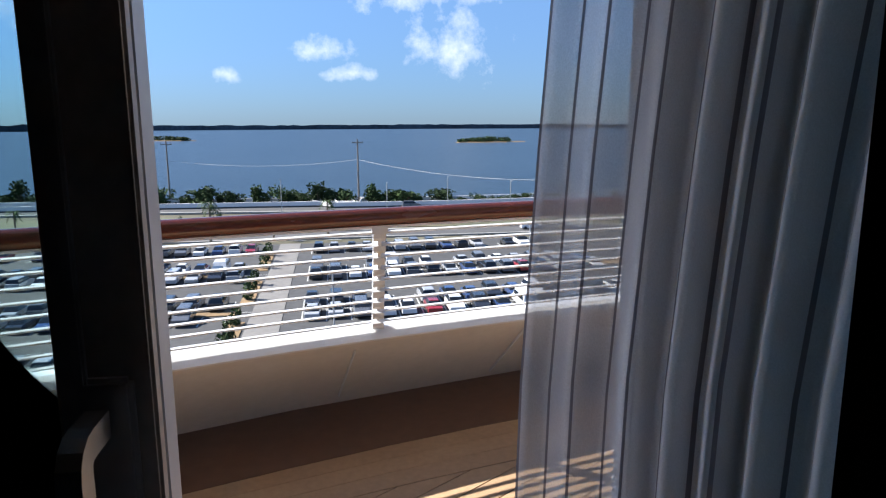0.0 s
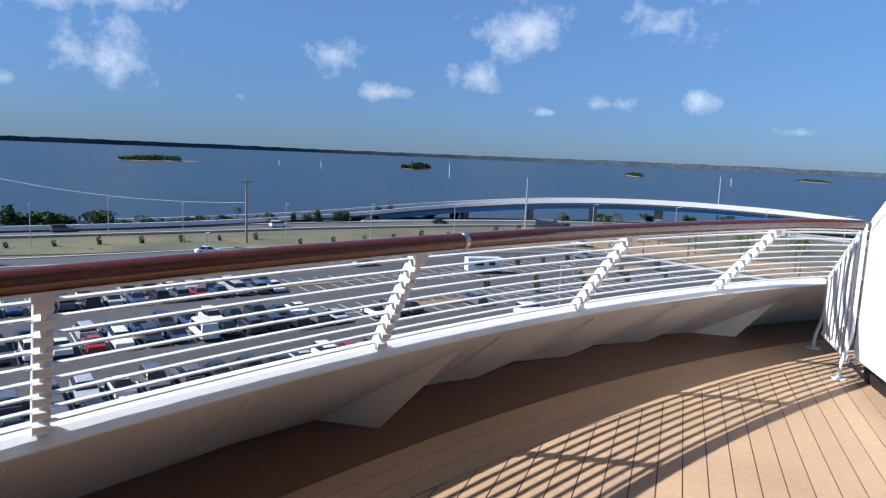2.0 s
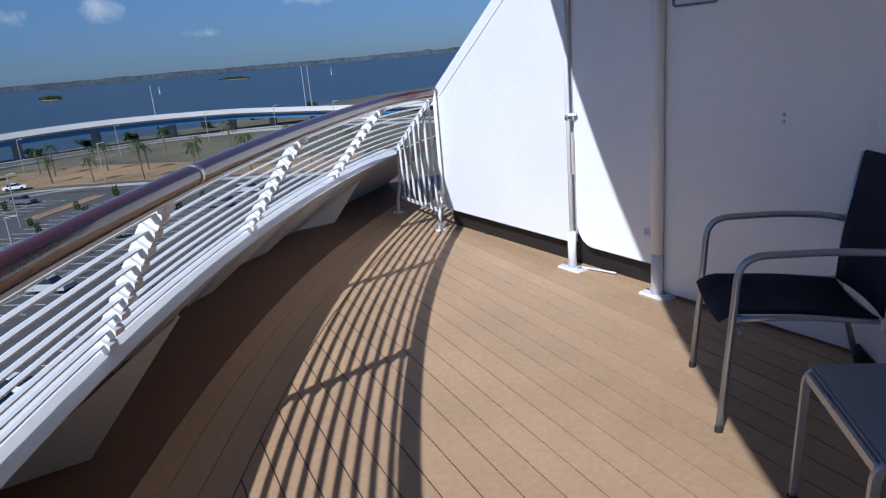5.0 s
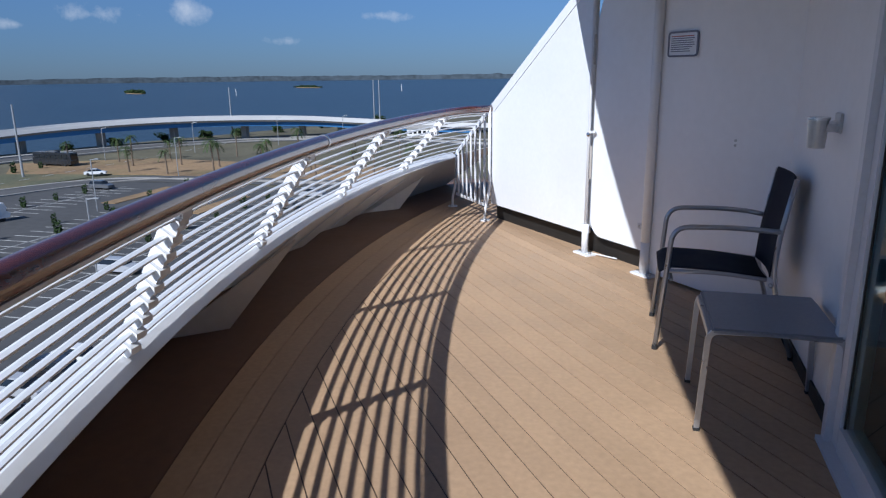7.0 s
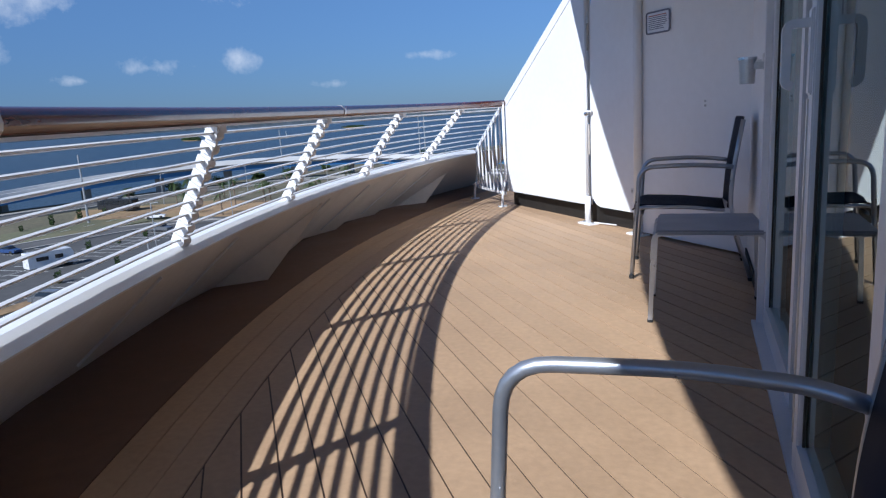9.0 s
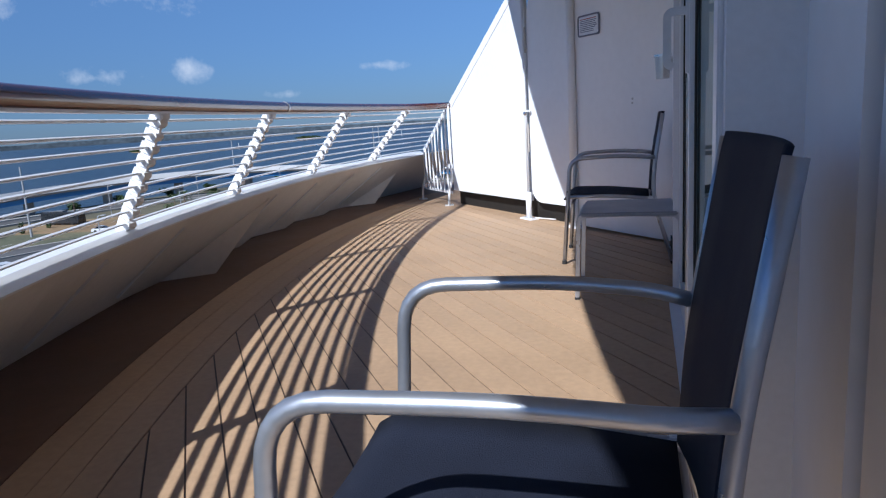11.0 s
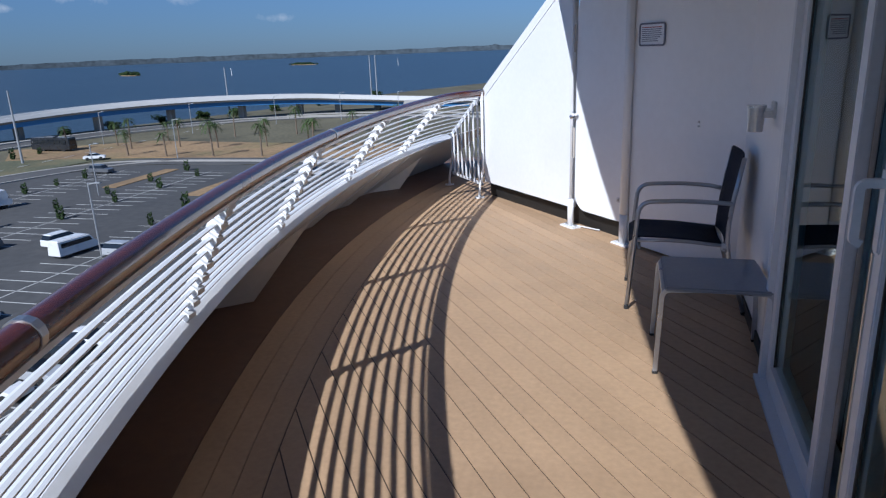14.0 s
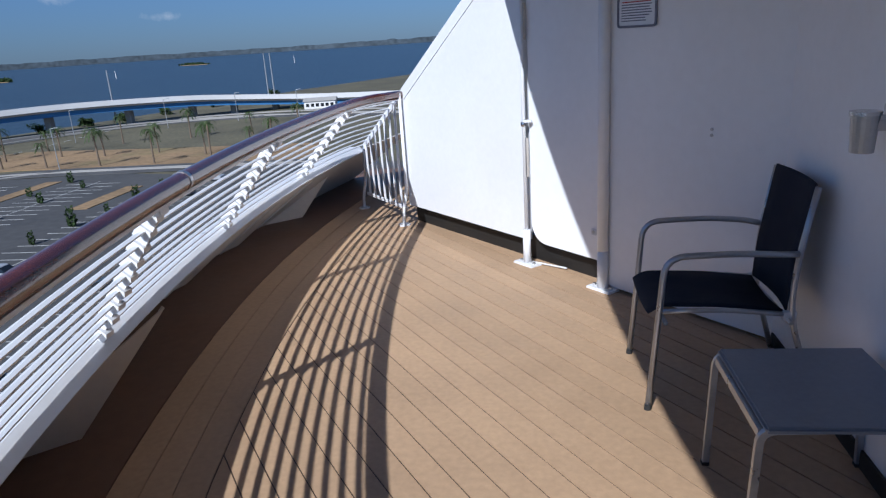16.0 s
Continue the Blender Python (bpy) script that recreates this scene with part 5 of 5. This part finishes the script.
def marker(x, y, h):
    ob = thing("channel_marker", "thin pale channel marker post in the lagoon", "post", "channel markers")
    part("pile", tube([(0, 0, -1), (0, 0, h)], 0.35, 6, (1, 0, 0)), "barrier", ob)
    part("board", box((-0.15, -0.9, h - 1.6), (0.15, 0.9, h)), "barrier", ob)
    ob.location = (x, y, G - 0.9)


for x, y, h in ((-520, 380, 13), (-760, 310, 9), (-690, 330, 8), (-430, 700, 8), (-300, 900, 9)):
    marker(x, y, h)


# ---- planks of the deck ----
def x_gutter(y):
    """Inner edge of the painted waterway."""
    return x_beam(y) - 0.06 - 0.02 * y


def deck_planks():
    """Each plank is its own piece, cut to the outline of the deck, with open seams between."""
    u, v = Vector((0.575, -0.818, 0)), Vector((0.818, 0.575, 0))
    wide, seam = 0.116, 0.0065
    inner_y = np.linspace(Y0 + 0.02, 8.1, 40)
    outline = [(x_beam(y) + 0.30, y) for y in inner_y]
    outline += [(0.0, 8.1), (0.0, Y0 + 0.02)]
    for k in range(-46, 46):
        a = k * wide + 0.066
        poly = clip(clip(outline, v.x, v.y, a + wide - seam / 2), -v.x, -v.y, -(a + seam / 2))
        if len(poly) < 3:
            continue
        area = 0.5 * abs(sum(p[0] * q[1] - q[0] * p[1] for p, q in zip(poly, poly[1:] + poly[:1])))
        if area < 0.004:
            continue
        bm = prism([(x, y, 0.0) for x, y in poly], (0, 0, -0.0045))
        part("plank", bm, "plank", floor)
    # margin boards along the bulwark
    rows = 3
    for r in range(rows):
        ys = list(np.linspace(Y0, 8.1, 26))
        for i in range(0, 25, 5):
            seg = ys[i:i + 6]
            s0, s1 = r / rows + 0.004, (r + 1) / rows - 0.004
            pts = [(x_gutter(y) * (1 - s0) + (x_beam(y) + 0.294) * s0, y, 0.0) for y in seg]
            pts += [(x_gutter(y) * (1 - s1) + (x_beam(y) + 0.294) * s1, y, 0.0) for y in reversed(seg)]
            part("plank", prism(pts, (0, 0, -0.0045)), "plank", floor)
    ys = list(np.linspace(Y0, 8.1, 30))
    pts = [(x_foot(y) - 0.02, y, -0.001) for y in ys] + [(x_gutter(y) - 0.004, y, -0.001) for y in reversed(ys)]
    part("waterway", prism(pts, (0, 0, -0.0035)), "waterway", floor, "brown painted waterway along the bulwark")


deck_planks()
